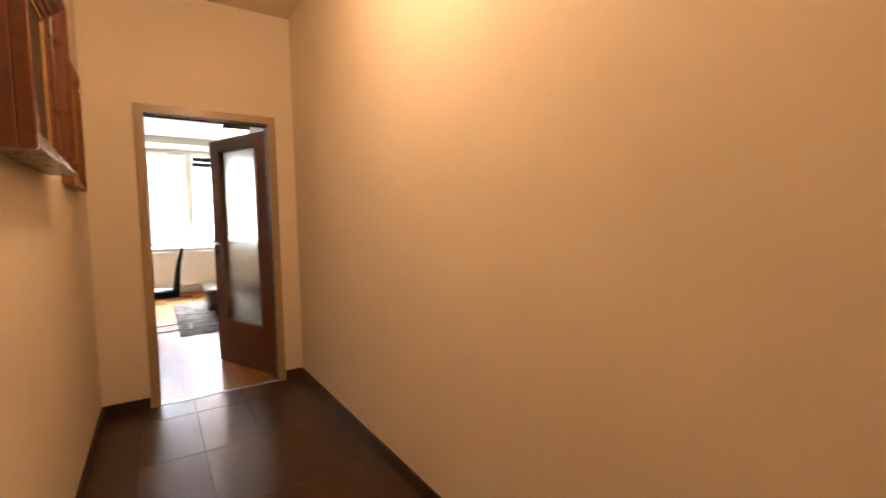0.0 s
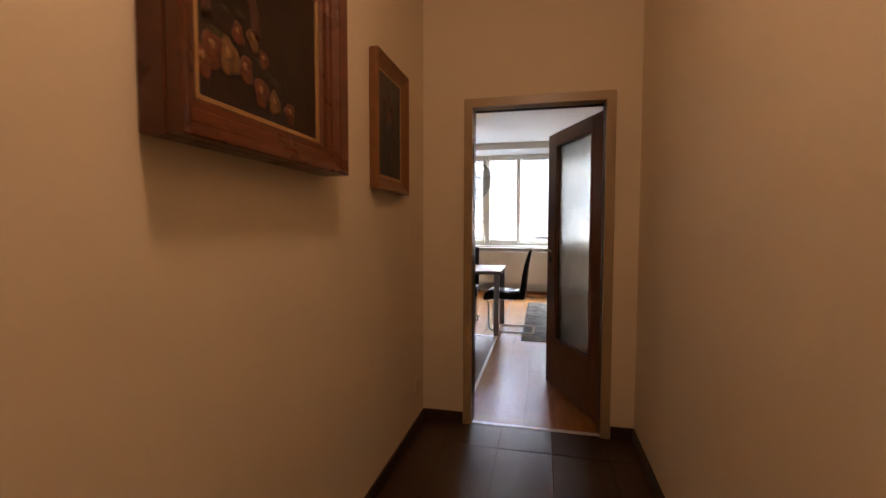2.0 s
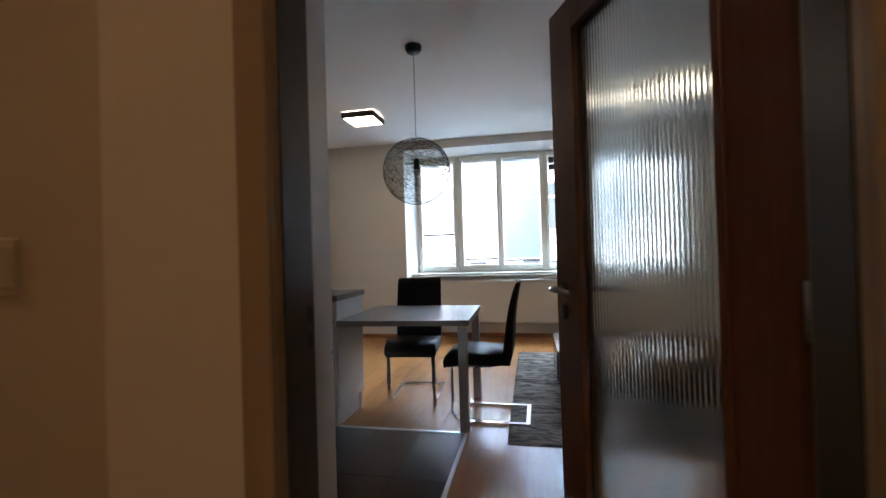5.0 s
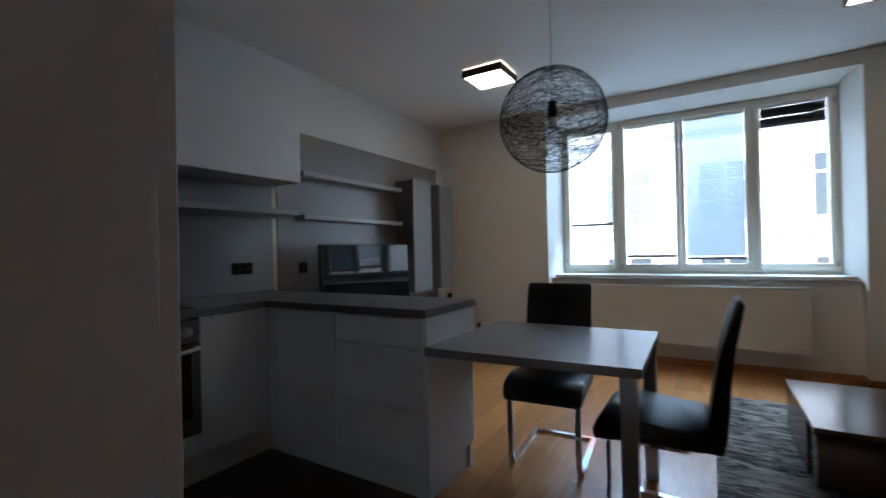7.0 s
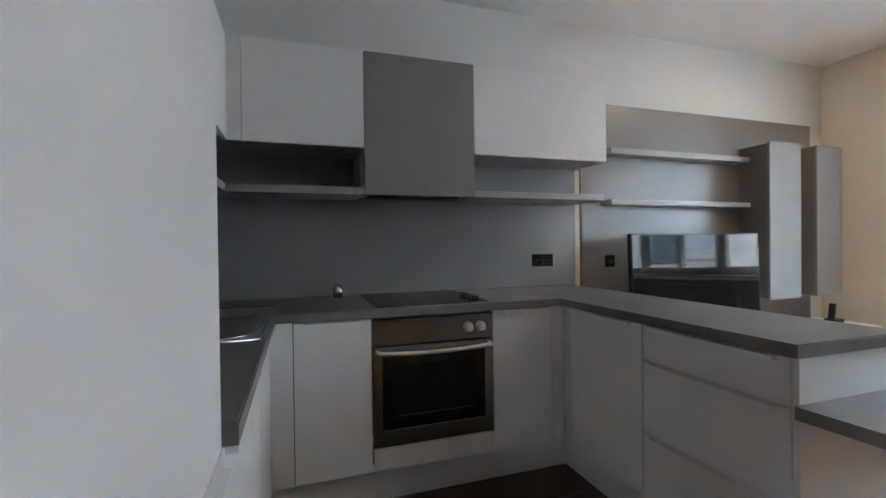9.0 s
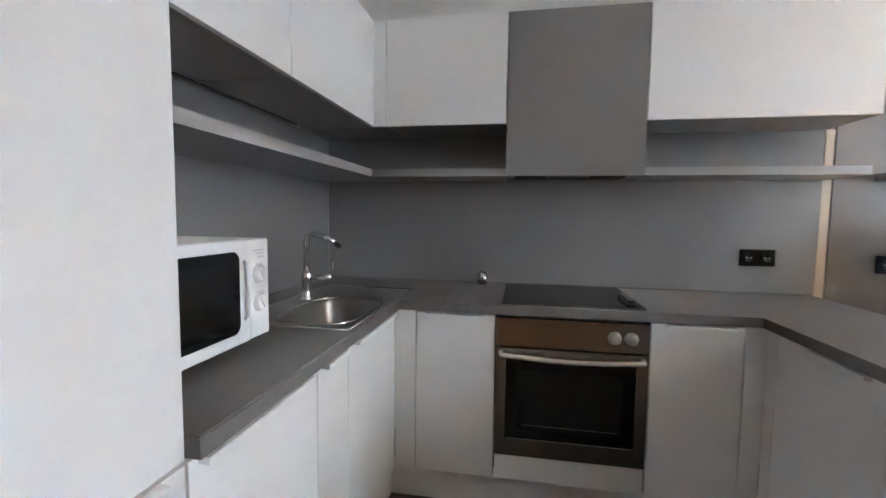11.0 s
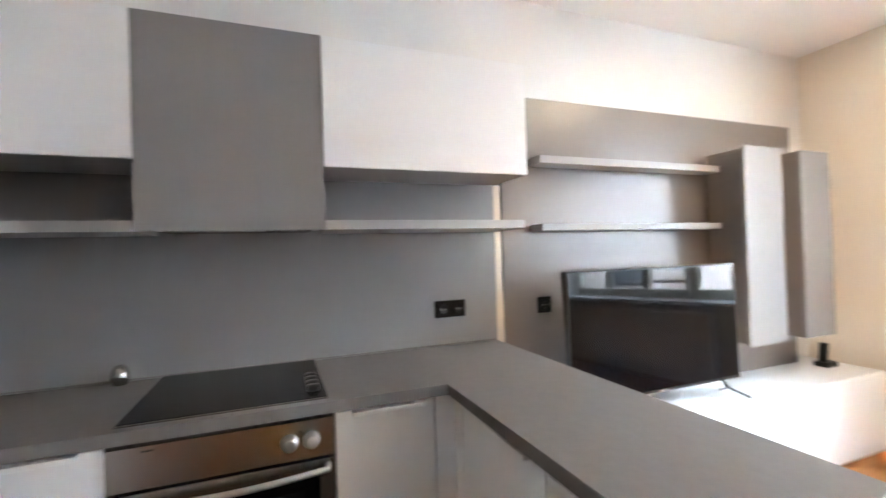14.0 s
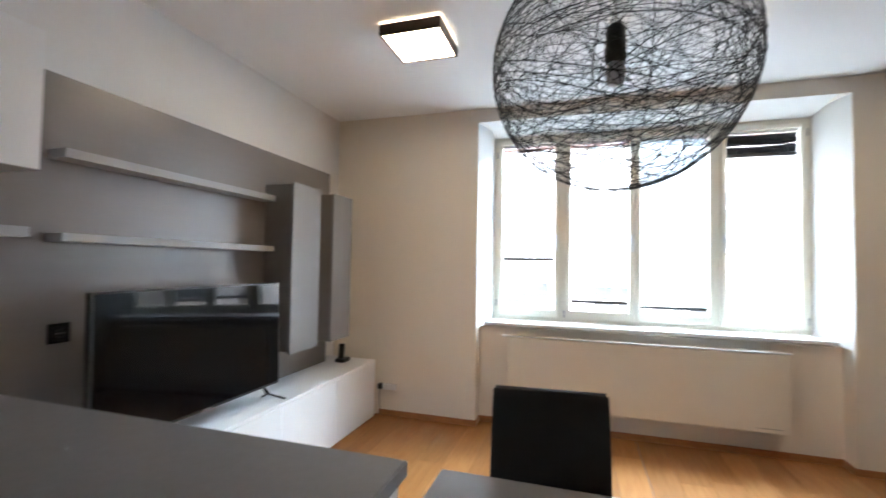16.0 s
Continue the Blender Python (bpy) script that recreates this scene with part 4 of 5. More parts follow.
# tall unit
def tall_unit():
    t = thing("tall_cabinet", (-0.95, 0.45, 0), "tall white laminate fridge cabinet with two doors", "cabinet")
    x0, x1 = -1.273, -0.655
    part("body", boxes((x0 + 0.0165, x1 - 0.0165, 0.152, SF - 0.0205, B0, 2.205)), M_WHITE, t)
    part("side_panel", boxes((x1 - 0.016, x1, 0.152, SF - 0.0195, 0.0, 2.205), bevel=0.001), M_WHITE, t)
    part("side_panel", boxes((x0, x0 + 0.016, 0.152, SF - 0.0195, 0.0, 2.205), bevel=0.001), M_WHITE, t)
    front_s(t, "lower_door", x0, x1, B0, 0.881, (x0 + 0.05, x1 - 0.05))
    front_s(t, "upper_door", x0, x1, 0.884, 2.206)


tall_unit()


def microwave():
    t = thing("microwave", (-1.57, 0.35, WT1), "white microwave oven with two round dials", "microwave")
    x0, x1, y0, y1, z0, z1 = -1.785, -1.295, 0.212, 0.546, WT1 + 0.029, 1.220
    part("body", boxes((x0, x1, y0, y1, z0, z1), bevel=0.008, seg=2), M_WHITE_PLASTIC, t)
    for fx in (x0 + 0.05, x1 - 0.05):
        for fy in (y0 + 0.05, y1 - 0.06):
            bm = bmesh.new()
            lathe(bm, [(0.014, 0), (0.012, 0.0289)], fx, fy, 14, WT1)
            part("foot", bm, M_BLACK, t, "black rubber foot")
    dx = x0 + 0.092
    door = part("door", boxes((dx, x1, y1 + 0.0005, y1 + 0.022, z0, z1), bevel=0.006, seg=2), M_WHITE_PLASTIC, t, "white microwave door")
    wx0, wx1, wz0, wz1, rr = dx + 0.045, x1 - 0.055, z0 + 0.032, z1 - 0.028, 0.024
    ring = []
    for cx, cz, a0 in ((wx1 - rr, wz1 - rr, 0), (wx0 + rr, wz1 - rr, 90), (wx0 + rr, wz0 + rr, 180), (wx1 - rr, wz0 + rr, 270)):
        ring += [(cx + rr * math.cos(radians(a0 + k * 15)), cz + rr * math.sin(radians(a0 + k * 15))) for k in range(7)]
    bm = prism(ring, y1 + 0.0222, y1 + 0.0245, "y")
    part("window", bm, M_BLACKGLASS, door, "dark glass window with rounded corners")
    part("mesh_screen", boxes((wx0 + 0.022, wx1 - 0.018, y1 + 0.0247, y1 + 0.0252, wz0 + 0.03, wz1 - 0.03)), M_HOB, door, "dark perforated screen")
    bm = bmesh.new()
    tube(bm, [(dx + 0.022, y1 + 0.018, z0 + 0.062), (dx + 0.022, y1 + 0.030, z0 + 0.072), (dx + 0.022, y1 + 0.034, (z0 + z1) / 2), (dx + 0.022, y1 + 0.030, z1 - 0.066), (dx + 0.022, y1 + 0.018, z1 - 0.056)], 0.0065, 10)
    part("handle", bm, M_WHITE_PLASTIC, door, "upright bar handle", True)
    panel = part("control_panel", boxes((x0, dx - 0.002, y1 + 0.0005, y1 + 0.018, z0, z1), bevel=0.006, seg=2), M_WHITE_PLASTIC, t, "white control panel")
    for kz in (z0 + 0.095, z0 + 0.172):
        bm = bmesh.new()
        lathe(bm, [(0.027, 0), (0.026, 0.003), (0.022, 0.004), (0.021, 0.008), (0.018, 0.0095)], 0, 0, 28)
        turned(bm, Matrix.Translation(((x0 + dx) / 2, y1 + 0.018, kz)) @ Matrix.Rotation(radians(-90), 4, "X"))
        d = part("dial", bm, M_WHITE_PLASTIC, panel, "round white dial", True)
        part("grip_bar", turned(boxes((-0.0045, 0.0045, 0, 0.005, -0.018, 0.018), bevel=0.0015), Matrix.Translation(((x0 + dx) / 2, y1 + 0.0272, kz)) @ Matrix.Rotation(radians(35), 4, "Y")), M_WHITE_PLASTIC, d)
        for a in range(8):
            ang = radians(a * 40 - 50)
            px, pz = (x0 + dx) / 2 + 0.029 * math.cos(ang), kz + 0.029 * math.sin(ang)
            part("dial_mark", boxes((px - 0.002, px + 0.002, y1 + 0.0182, y1 + 0.0186, pz - 0.001, pz + 0.001)), M_PRINT, panel, "grey dial mark")
    for i in range(3):
        part("printed_line", boxes(((x0 + dx) / 2 - 0.022, (x0 + dx) / 2 + 0.022 - i * 0.008, y1 + 0.0182, y1 + 0.0186, z1 - 0.032 - i * 0.009, z1 - 0.0295 - i * 0.009)), M_PRINT, panel, "small grey printed line")


microwave()

bm = bmesh.new()
lathe(bm, [(0.020, 0), (0.025, 0.004), (0.029, 0.022), (0.028, 0.042), (0.021, 0.062), (0.010, 0.072), (0.002, 0.074)], -2.985, 1.060, 24, WT1)
solid("egg_timer", bm, M_DARKCHROME, "small egg-shaped metal timer on the worktop", "timer", smooth=True)

wall_plate("double_socket", (KX, 2.398, 1.101), (0.160, 0.082), "x", M_GLOSSBLACK, M_GLOSSBLACK, "black double power socket on the splashback", "socket", rockers=2)
wall_plate("panel_socket", (KX + 0.004, 2.937, 1.083), (0.085, 0.085), "x", M_GLOSSBLACK, M_GLOSSBLACK, "black power socket on the television panel", "socket")

# ---- television wall ----
solid("wall_cladding", boxes((KX - 0.016, KX + 0.004, 2.699, 5.020, 0.53, 2.186), bevel=0.001), M_TAUPE, "large taupe satin wall panel behind the television", "cladding")
for z0, z1 in ((1.472, 1.507), (1.818, 1.857)):
    solid("wall_shelf", boxes((KX + 0.0045, -2.920, 2.868, 4.163, z0, z1), bevel=0.001), M_SHELF, "long grey floating shelf on the taupe panel", "shelf", "television shelves")
for y0, y1 in ((4.152, 4.484), (4.662, 4.955)):
    t = thing("hanging_cabinet", (-2.95, (y0 + y1) / 2, 0.78), "tall narrow grey wall-hung cabinet", "cabinet", "hanging cabinets")
    part("body", boxes((KX + 0.0045, -2.7855, y0 + (0.042 if y0 < 4.5 else 0.002), y1, 0.779, 1.943), bevel=0.001), M_TAUPE, t)
    part("door", boxes((-2.785, -2.765, y0, y1, 0.776, 1.946), bevel=0.0012), M_GREY, t, "plain grey satin door")


def bench():
    t = thing("television_bench", (-2.93, 4.0, 0), "long low white television bench", "bench")
    y0, y1, x1, z1 = 2.66, 5.285, -2.675, 0.520
    part("body", boxes((LX0, x1 - 0.0205, y0, y1, 0.0, z1 - 0.0215)), M_WHITE, t)
    part("top", boxes((LX0, x1, y0, y1, z1 - 0.021, z1), bevel=0.0015), M_WHITE, t)
    n = 4
    for i in range(n):
        a = y0 + (y1 - y0) * i / n
        b = y0 + (y1 - y0) * (i + 1) / n
        part("drawer", boxes((x1 - 0.020, x1 - 0.001, a + 0.0015, b - 0.0015, 0.012, z1 - 0.024), bevel=0.001), M_WHITE, t)


bench()


def television():
    t = thing("television", (-2.77, 3.45, 0.520), "black flat-screen television on splayed feet", "television")
    x, y0, y1, z0, z1 = -2.735, 2.878, 4.016, 0.628, 1.268
    part("casing", boxes((x - 0.035, x, y0, y1, z0, z1), bevel=0.004), M_BLACK, t)
    part("rear_housing", boxes((x - 0.075, x - 0.0355, y0 + 0.2, y1 - 0.2, z0 + 0.03, z0 + 0.36), bevel=0.01), M_BLACK, t)
    part("screen", boxes((x + 0.0002, x + 0.0012, y0 + 0.009, y1 - 0.009, z0 + 0.016, z1 - 0.009)), M_SCREEN, t, "glossy dark screen")
    for y, s in ((3.00, 1), (3.89, -1)):
        bm = bmesh.new()
        tube(bm, [(x - 0.02, y, z0 + 0.006), (x - 0.015, y - s * 0.06, 0.570), (x + 0.045, y - s * 0.13, 0.527)], 0.007, 8)
        tube(bm, [(x - 0.02, y, z0 + 0.006), (x - 0.035, y - s * 0.06, 0.570), (x - 0.13, y - s * 0.13, 0.527)], 0.007, 8)
        part("foot", bm, M_BLACK, t, "thin black splayed foot", True)
    part("badge", boxes((x + 0.0002, x + 0.0015, 3.42, 3.48, z0 + 0.004, z0 + 0.011)), M_SATIN, t, "small pale badge")
    t.rotation_euler = (0, radians(-1.6), 0)


television()


def phone():
    t = thing("cordless_phone", (-2.905, 5.09, 0.520), "black cordless phone standing in its charger", "telephone")
    x, y, z = -2.905, 5.09, 0.5202
    part("charger", boxes((x - 0.045, x + 0.045, y - 0.05, y + 0.07, z, z + 0.035), bevel=0.010, seg=2), M_BLACK, t)
    part("handset", turned(boxes((-0.024, 0.024, -0.013, 0.013, 0, 0.135), bevel=0.006, seg=2), Matrix.Translation((x, y - 0.02, z + 0.028)) @ Matrix.Rotation(radians(-8), 4, "X")), M_BLACK, t)


phone()
# socket strip on the window wall
t = thing("wall_socket", (-2.62, LY1, 0.245), "white socket with a black plug beside it low on the wall", "socket")
part("plate", boxes((-2.630, -2.500, LY1 - 0.03, LY1, 0.235, 0.290), bevel=0.006, seg=2), M_WHITE_PLASTIC, t)
part("plug", boxes((-2.672, -2.632, LY1 - 0.045, LY1, 0.240, 0.290), bevel=0.006, seg=2), M_BLACK, t, "black plug")
bm = bmesh.new()
tube(bm, [(-2.652, LY1 - 0.03, 0.240), (-2.657, LY1 - 0.03, 0.13), (-2.650, LY1 - 0.02, 0.06), (-2.664, LY1 - 0.03, 0.005)], 0.003, 6)
part("cable", bm, M_BLACK, t, "thin black cable", True)

# ---- dining corner ----
def dining_table():
    t = thing("dining_table", (-0.88, 2.69, 0), "silver-grey table top joined to the peninsula, on two square legs", "table")
    part("tabletop", prism([(-1.3265, 2.155), (-0.420, 2.200), (-0.434, 2.990), (-1.3265, 2.990)], 0.715, 0.752), M_TABLETOP, t)
    for y in (2.262, 2.948):
        leg = part("leg", boxes((-0.503, -0.443, y - 0.030, y + 0.030, 0.008, 0.7145), bevel=0.003), M_SATIN, t, "square satin metal leg")
        bm = bmesh.new()
        lathe(bm, [(0.022, 0), (0.020, 0.0078)], -0.473, y, 16, 0.0)
        part("foot", bm, M_BLACK, leg, "black levelling foot")


dining_table()


def chair():
    """Cantilever chair at the origin, facing -y; the front uprights stand at y = 0."""
    t = thing("dining_chair", (0, 0, 0), "black leatherette cantilever chair on a chrome frame", "chair", "chairs at the table")
    # seat: waterfall section along y
    sec = [(-0.055, 0.385), (-0.062, 0.42), (-0.045, 0.462), (-0.005, 0.488), (0.08, 0.494), (0.22, 0.482), (0.340, 0.478), (0.372, 0.458), (0.372, 0.418), (0.335, 0.404), (0.2, 0.408), (0.05, 0.412), (-0.02, 0.400), (-0.045, 0.380)]
    bm = prism(sec, -0.205, 0.205, "x")
    es = [e for e in bm.edges if abs(e.verts[0].co.x - e.verts[1].co.x) < 1e-6]
    bmesh.ops.bevel(bm, geom=es, offset=0.012, segments=2, affect="EDGES")
    part("seat", bm, M_LEATHER, t, "", True)
    # back: thin curved slab
    cl = [(0.378, 0.405), (0.390, 0.46), (0.402, 0.56), (0.414, 0.68), (0.432, 0.80), (0.458, 0.91), (0.474, 0.965)]
    th = [0.030, 0.032, 0.030, 0.026, 0.022, 0.018, 0.012]
    out = [(y + w, z) for (y, z), w in zip(cl, th)] + [(0.474, 0.976)] + [(y - w, z) for (y, z), w in reversed(list(zip(cl, th)))]
    bm = prism(out, -0.195, 0.195, "x")
    es = [e for e in bm.edges if abs(e.verts[0].co.x - e.verts[1].co.x) < 1e-6]
    bmesh.ops.bevel(bm, geom=es, offset=0.008, segments=2, affect="EDGES")
    part("backrest", bm, M_LEATHER, t, "", True)
    def arc(x, s):
        pts = [(x, 0.30, 0.396), (x, 0.03, 0.396), (x, 0.008, 0.392), (x, 0.0, 0.376)]
        pts += [(x, 0.0, 0.11), (x, 0.004, 0.065), (x, 0.022, 0.032), (x, 0.055, 0.014), (x, 0.10, 0.010)]
        pts += [(x, 0.535, 0.010)]
        return pts
    for x in (-0.182, 0.182):
        bm = bmesh.new()
        tube(bm, arc(x, 1), 0.0, flat=(0.030, 0.012))
        bmesh.ops.recalc_face_normals(bm, faces=bm.faces)
        part("side_frame", bm, M_CHROME, t, "flat chrome side frame with a curved heel")
    part("rear_bar", boxes((-0.1665, 0.1665, 0.505, 0.535, 0.004, 0.016), bevel=0.001), M_CHROME, t, "chrome floor bar")
    part("front_stretcher", boxes((-0.1665, 0.1665, 0.10, 0.125, 0.390, 0.401), bevel=0.001), M_CHROME, t, "chrome cross bar under the seat")
    return t


first = chair()
copy_thing(first, pose(-0.580, 2.600, 0.003, 0, 0, -91))
first.matrix_basis = pose(-0.975, 2.745, 0, 0, 0, 4)


def pendant():
    cx, cy, cz, R = -0.845, 2.608, 1.822, 0.258
    t = thing("pendant_lamp", (cx, cy, LZ), "black wound-thread globe pendant lamp on a thin cord", "lamp")
    bm = bmesh.new()
    lathe(bm, [(0.012, -0.062), (0.045, -0.055), (0.060, -0.035), (0.064, -0.012), (0.062, 0.0)], cx, cy, 28, LZ)
    part("canopy", bm, M_BLACK, t, "black ceiling canopy", True)
    bm = bmesh.new()
    tube(bm, [(cx, cy, LZ - 0.06), (cx, cy, cz + 0.10)], 0.0028, 8)
    part("cord", bm, M_SATIN, t, "thin grey cord", True)
    bm = bmesh.new()
    lathe(bm, [(0.010, 0.10), (0.020, 0.09), (0.022, 0.02), (0.017, 0.015)], cx, cy, 18, cz)
    part("socket", bm, M_BLACK, t, "black bulb holder", True)
    bm = bmesh.new()
    lathe(bm, [(0.003, -0.035), (0.018, -0.028), (0.024, -0.008), (0.018, 0.008), (0.014, 0.016)], cx, cy, 18, cz)
    part("bulb", bm, M_WHITE_PLASTIC, t, "unlit white bulb", True)
    rng = random.Random(5)
    bm = bmesh.new()
    for i in range(165):
        # wound loops, many of them leaning near the level
        n = Vector((rng.gauss(0, 1), rng.gauss(0, 1), rng.gauss(0, 2.1))).normalized()
        d = rng.uniform(-0.93, 0.93) * R * (0.9 if i % 3 else 0.5)
        r = math.sqrt(R * R - d * d)
        u = n.orthogonal().normalized()
        w = n.cross(u)
        k = max(14, int(44 * r / R))
        ph = rng.uniform(0, 6.28)
        wob = rng.uniform(0.0, 0.035)
        pts = []
        for j in range(k):
            a = 2 * math.pi * j / k
            p = n * (d + wob * R * math.sin(2 * a + ph)) + u * (r * math.cos(a)) + w * (r * math.sin(a))
            p = p.normalized() * (R - rng.uniform(0, 0.003))
            pts.append((cx + p.x, cy + p.y, cz + p.z * 0.985))
        tube(bm, pts, rng.choice((0.0004, 0.0005, 0.0007, 0.0010)), 3, True)
    tagged(part("wire_globe", bm, M_WIRE, t, "openwork globe of black threads"), kind="stuff")


pendant()


def ceiling_light(x0, x1, y0, y1):
    t = thing("ceiling_light", ((x0 + x1) / 2, (y0 + y1) / 2, LZ), "square dark-framed ceiling light, lit warm white", "lamp", "square ceiling lights")
    z0 = 2.710
    w = 0.014
    for a in ((x0, x1, y0, y0 + w), (x0, x1, y1 - w, y1), (x0, x0 + w, y0 + w, y1 - w), (x1 - w, x1, y0 + w, y1 - w)):
        part("frame_side", boxes((*a, z0, LZ - 0.012), bevel=0.001), M_COPPER, t, "dark wooden frame side")
    part("diffuser", boxes((x0 + w, x1 - w, y0 + w, y1 - w, z0 + 0.004, z0 + 0.012)), M_LAMP, t, "glowing white diffuser")
    part("back_plate", boxes((x0 + 0.05, x1 - 0.05, y0 + 0.05, y1 - 0.05, LZ - 0.0118, LZ)), M_WHITE_PLASTIC, t)


ceiling_light(-2.015, -1.645, 3.865, 4.235)
ceiling_light(0.583, 0.953, 3.90, 4.265)

# ---- sitting corner ----
def rug():
    rng = random.Random(3)
    x0, x1, y0, y1 = -0.190, 1.70, 2.105, 4.56
    nx, ny = 110, 140
    bm = bmesh.new()
    vs = [[bm.verts.new((x0 + (x1 - x0) * i / nx, y0 + (y1 - y0) * j / ny, 0.0115 + rng.uniform(-0.0022, 0.0022) if 0 < i < nx and 0 < j < ny else 0.0)) for i in range(nx + 1)] for j in range(ny + 1)]
    for j in range(ny):
        for i in range(nx):
            bm.faces.new((vs[j][i], vs[j][i + 1], vs[j + 1][i + 1], vs[j + 1][i]))
    solid("rug", bm, M_RUG, "mottled grey short-pile rug on the laminate", "rug", smooth=True)


rug()


def coffee_table():
    t = thing("coffee_table", (0.65, 3.34, 0.012), "low dark walnut coffee table on a recessed base", "table")
    x0, x1, y0, y1 = 0.172, 1.172, 2.955, 3.765
    part("top", boxes((x0, x1, y0, y1, 0.362, 0.386), bevel=0.002), M_TABLEWOOD, t)
    part("shadow_gap", boxes((x0 + 0.02, x1 - 0.02, y0 + 0.02, y1 - 0.02, 0.3555, 0.3615)), M_BLACK, t, "black gap under the top")
    bow = [(y0 + 0.095 - 0.092 * math.cos(radians(a)), 0.222 + 0.132 * math.sin(radians(a))) for a in range(62, -76, -6)]
    part("drawer_front", prism(bow + [(y0 + 0.090, 0.095), (y0 + 0.090, 0.338)], x0 + 0.012, x1 - 0.004, "x"), M_TABLEWOOD, t, "glossy bowed drawer front")
    part("body", boxes((x0 + 0.07, x1 - 0.004, y0 + 0.0905, y1 - 0.03, 0.095, 0.352), bevel=0.001), M_TABLEWOOD, t)
    part("side_panel", boxes((x0 + 0.004, x0 + 0.022, y0 + 0.20, y1 - 0.02, 0.095, 0.352), bevel=0.001), M_TABLEWOOD, t)
    part("base", boxes((x0 + 0.10, x1 - 0.08, y0 + 0.13, y1 - 0.10, 0.012, 0.0948)), M_BLACK, t, "black recessed base")


coffee_table()


def radiator():
    t = thing("radiator", (-0.48, 5.46, 0.21), "long flat cream panel radiator under the window", "radiator")
    x0, x1, y0, y1, z0, z1 = -1.480, 0.560, 5.415, 5.500, 0.210, 0.785
    part("front_panel", boxes((x0, x1, y0, y0 + 0.016, z0, z1 - 0.004), bevel=0.005, seg=2), M_RADIATOR, t)
    part("rear_panel", boxes((x0 + 0.02, x1 - 0.02, y1 - 0.014, y1, z0 + 0.02, z1 - 0.02), bevel=0.004), M_RADIATOR, t)
    for a, b in ((x0, x0 + 0.012), (x1 - 0.012, x1)):
        part("side_cover", boxes((a, b, y0 + 0.0165, y1 - 0.0145, z0, z1 - 0.004), bevel=0.002), M_RADIATOR, t)
    gr = boxes((x0 + 0.0, x1 - 0.0, y0 + 0.004, y0 + 0.020, z1 - 0.0035, z1 + 0.006), (x0, x1, y1 - 0.016, y1, z1 - 0.0035, z1 + 0.006), bevel=0.002)
    part("top_rail", gr, M_RADIATOR, t)
    bm = bmesh.new()
    tube(bm, [(x0 - 0.035, y0 - 0.004, z1 + 0.008), (x1 + 0.01, y0 - 0.004, z1 + 0.008)], 0.006, 10)
    part("top_rod", bm, M_WHITE_PLASTIC, t, "slim white rod along the upper edge", True)
    bm = bmesh.new()
    tube(bm, [(x0 - 0.055, y0 - 0.004, z1 + 0.008), (x0 - 0.025, y0 - 0.004, z1 + 0.008)], 0.012, 12)
    part("rod_cap", bm, M_WHITE_PLASTIC, t, "round white end cap", True)
    for i in range(60):
        x = x0 + 0.025 + i * (x1 - x0 - 0.05) / 59
        part("grille_bar", boxes((x - 0.004, x + 0.004, y0 + 0.0205, y1 - 0.0165, z1 - 0.003, z1 + 0.003)), M_RADIATOR, t)
    for i in range(9):
        x = x1 - 0.20 + i * 0.018
        part("vent_hole", boxes((x - 0.005, x + 0.005, y0 - 0.0004, y0 + 0.004, z0 + 0.028, z0 + 0.033)), M_BLACK, t, "small slot near the lower edge")
    for x in (x0 + 0.25, x1 - 0.25):
        part("bracket", boxes((x - 0.015, x + 0.015, y1 + 0.0002, 5.53, z0 + 0.1, z1 - 0.1)), M_RADIATOR, t)
    part("lower_rail", boxes((x0 + 0.02, x1 - 0.02, y0 + 0.02, y0 + 0.06, z0 - 0.014, z0 - 0.0005), bevel=0.002), M_RADIATOR, t)


radiator()
solid("window_sill", boxes((NX0 + 0.052, NX1 - 0.045, 5.475, 5.764, 0.868, 0.895), bevel=0.004, seg=2), M_SILL, "white window sill board", "sill", kind="structure")


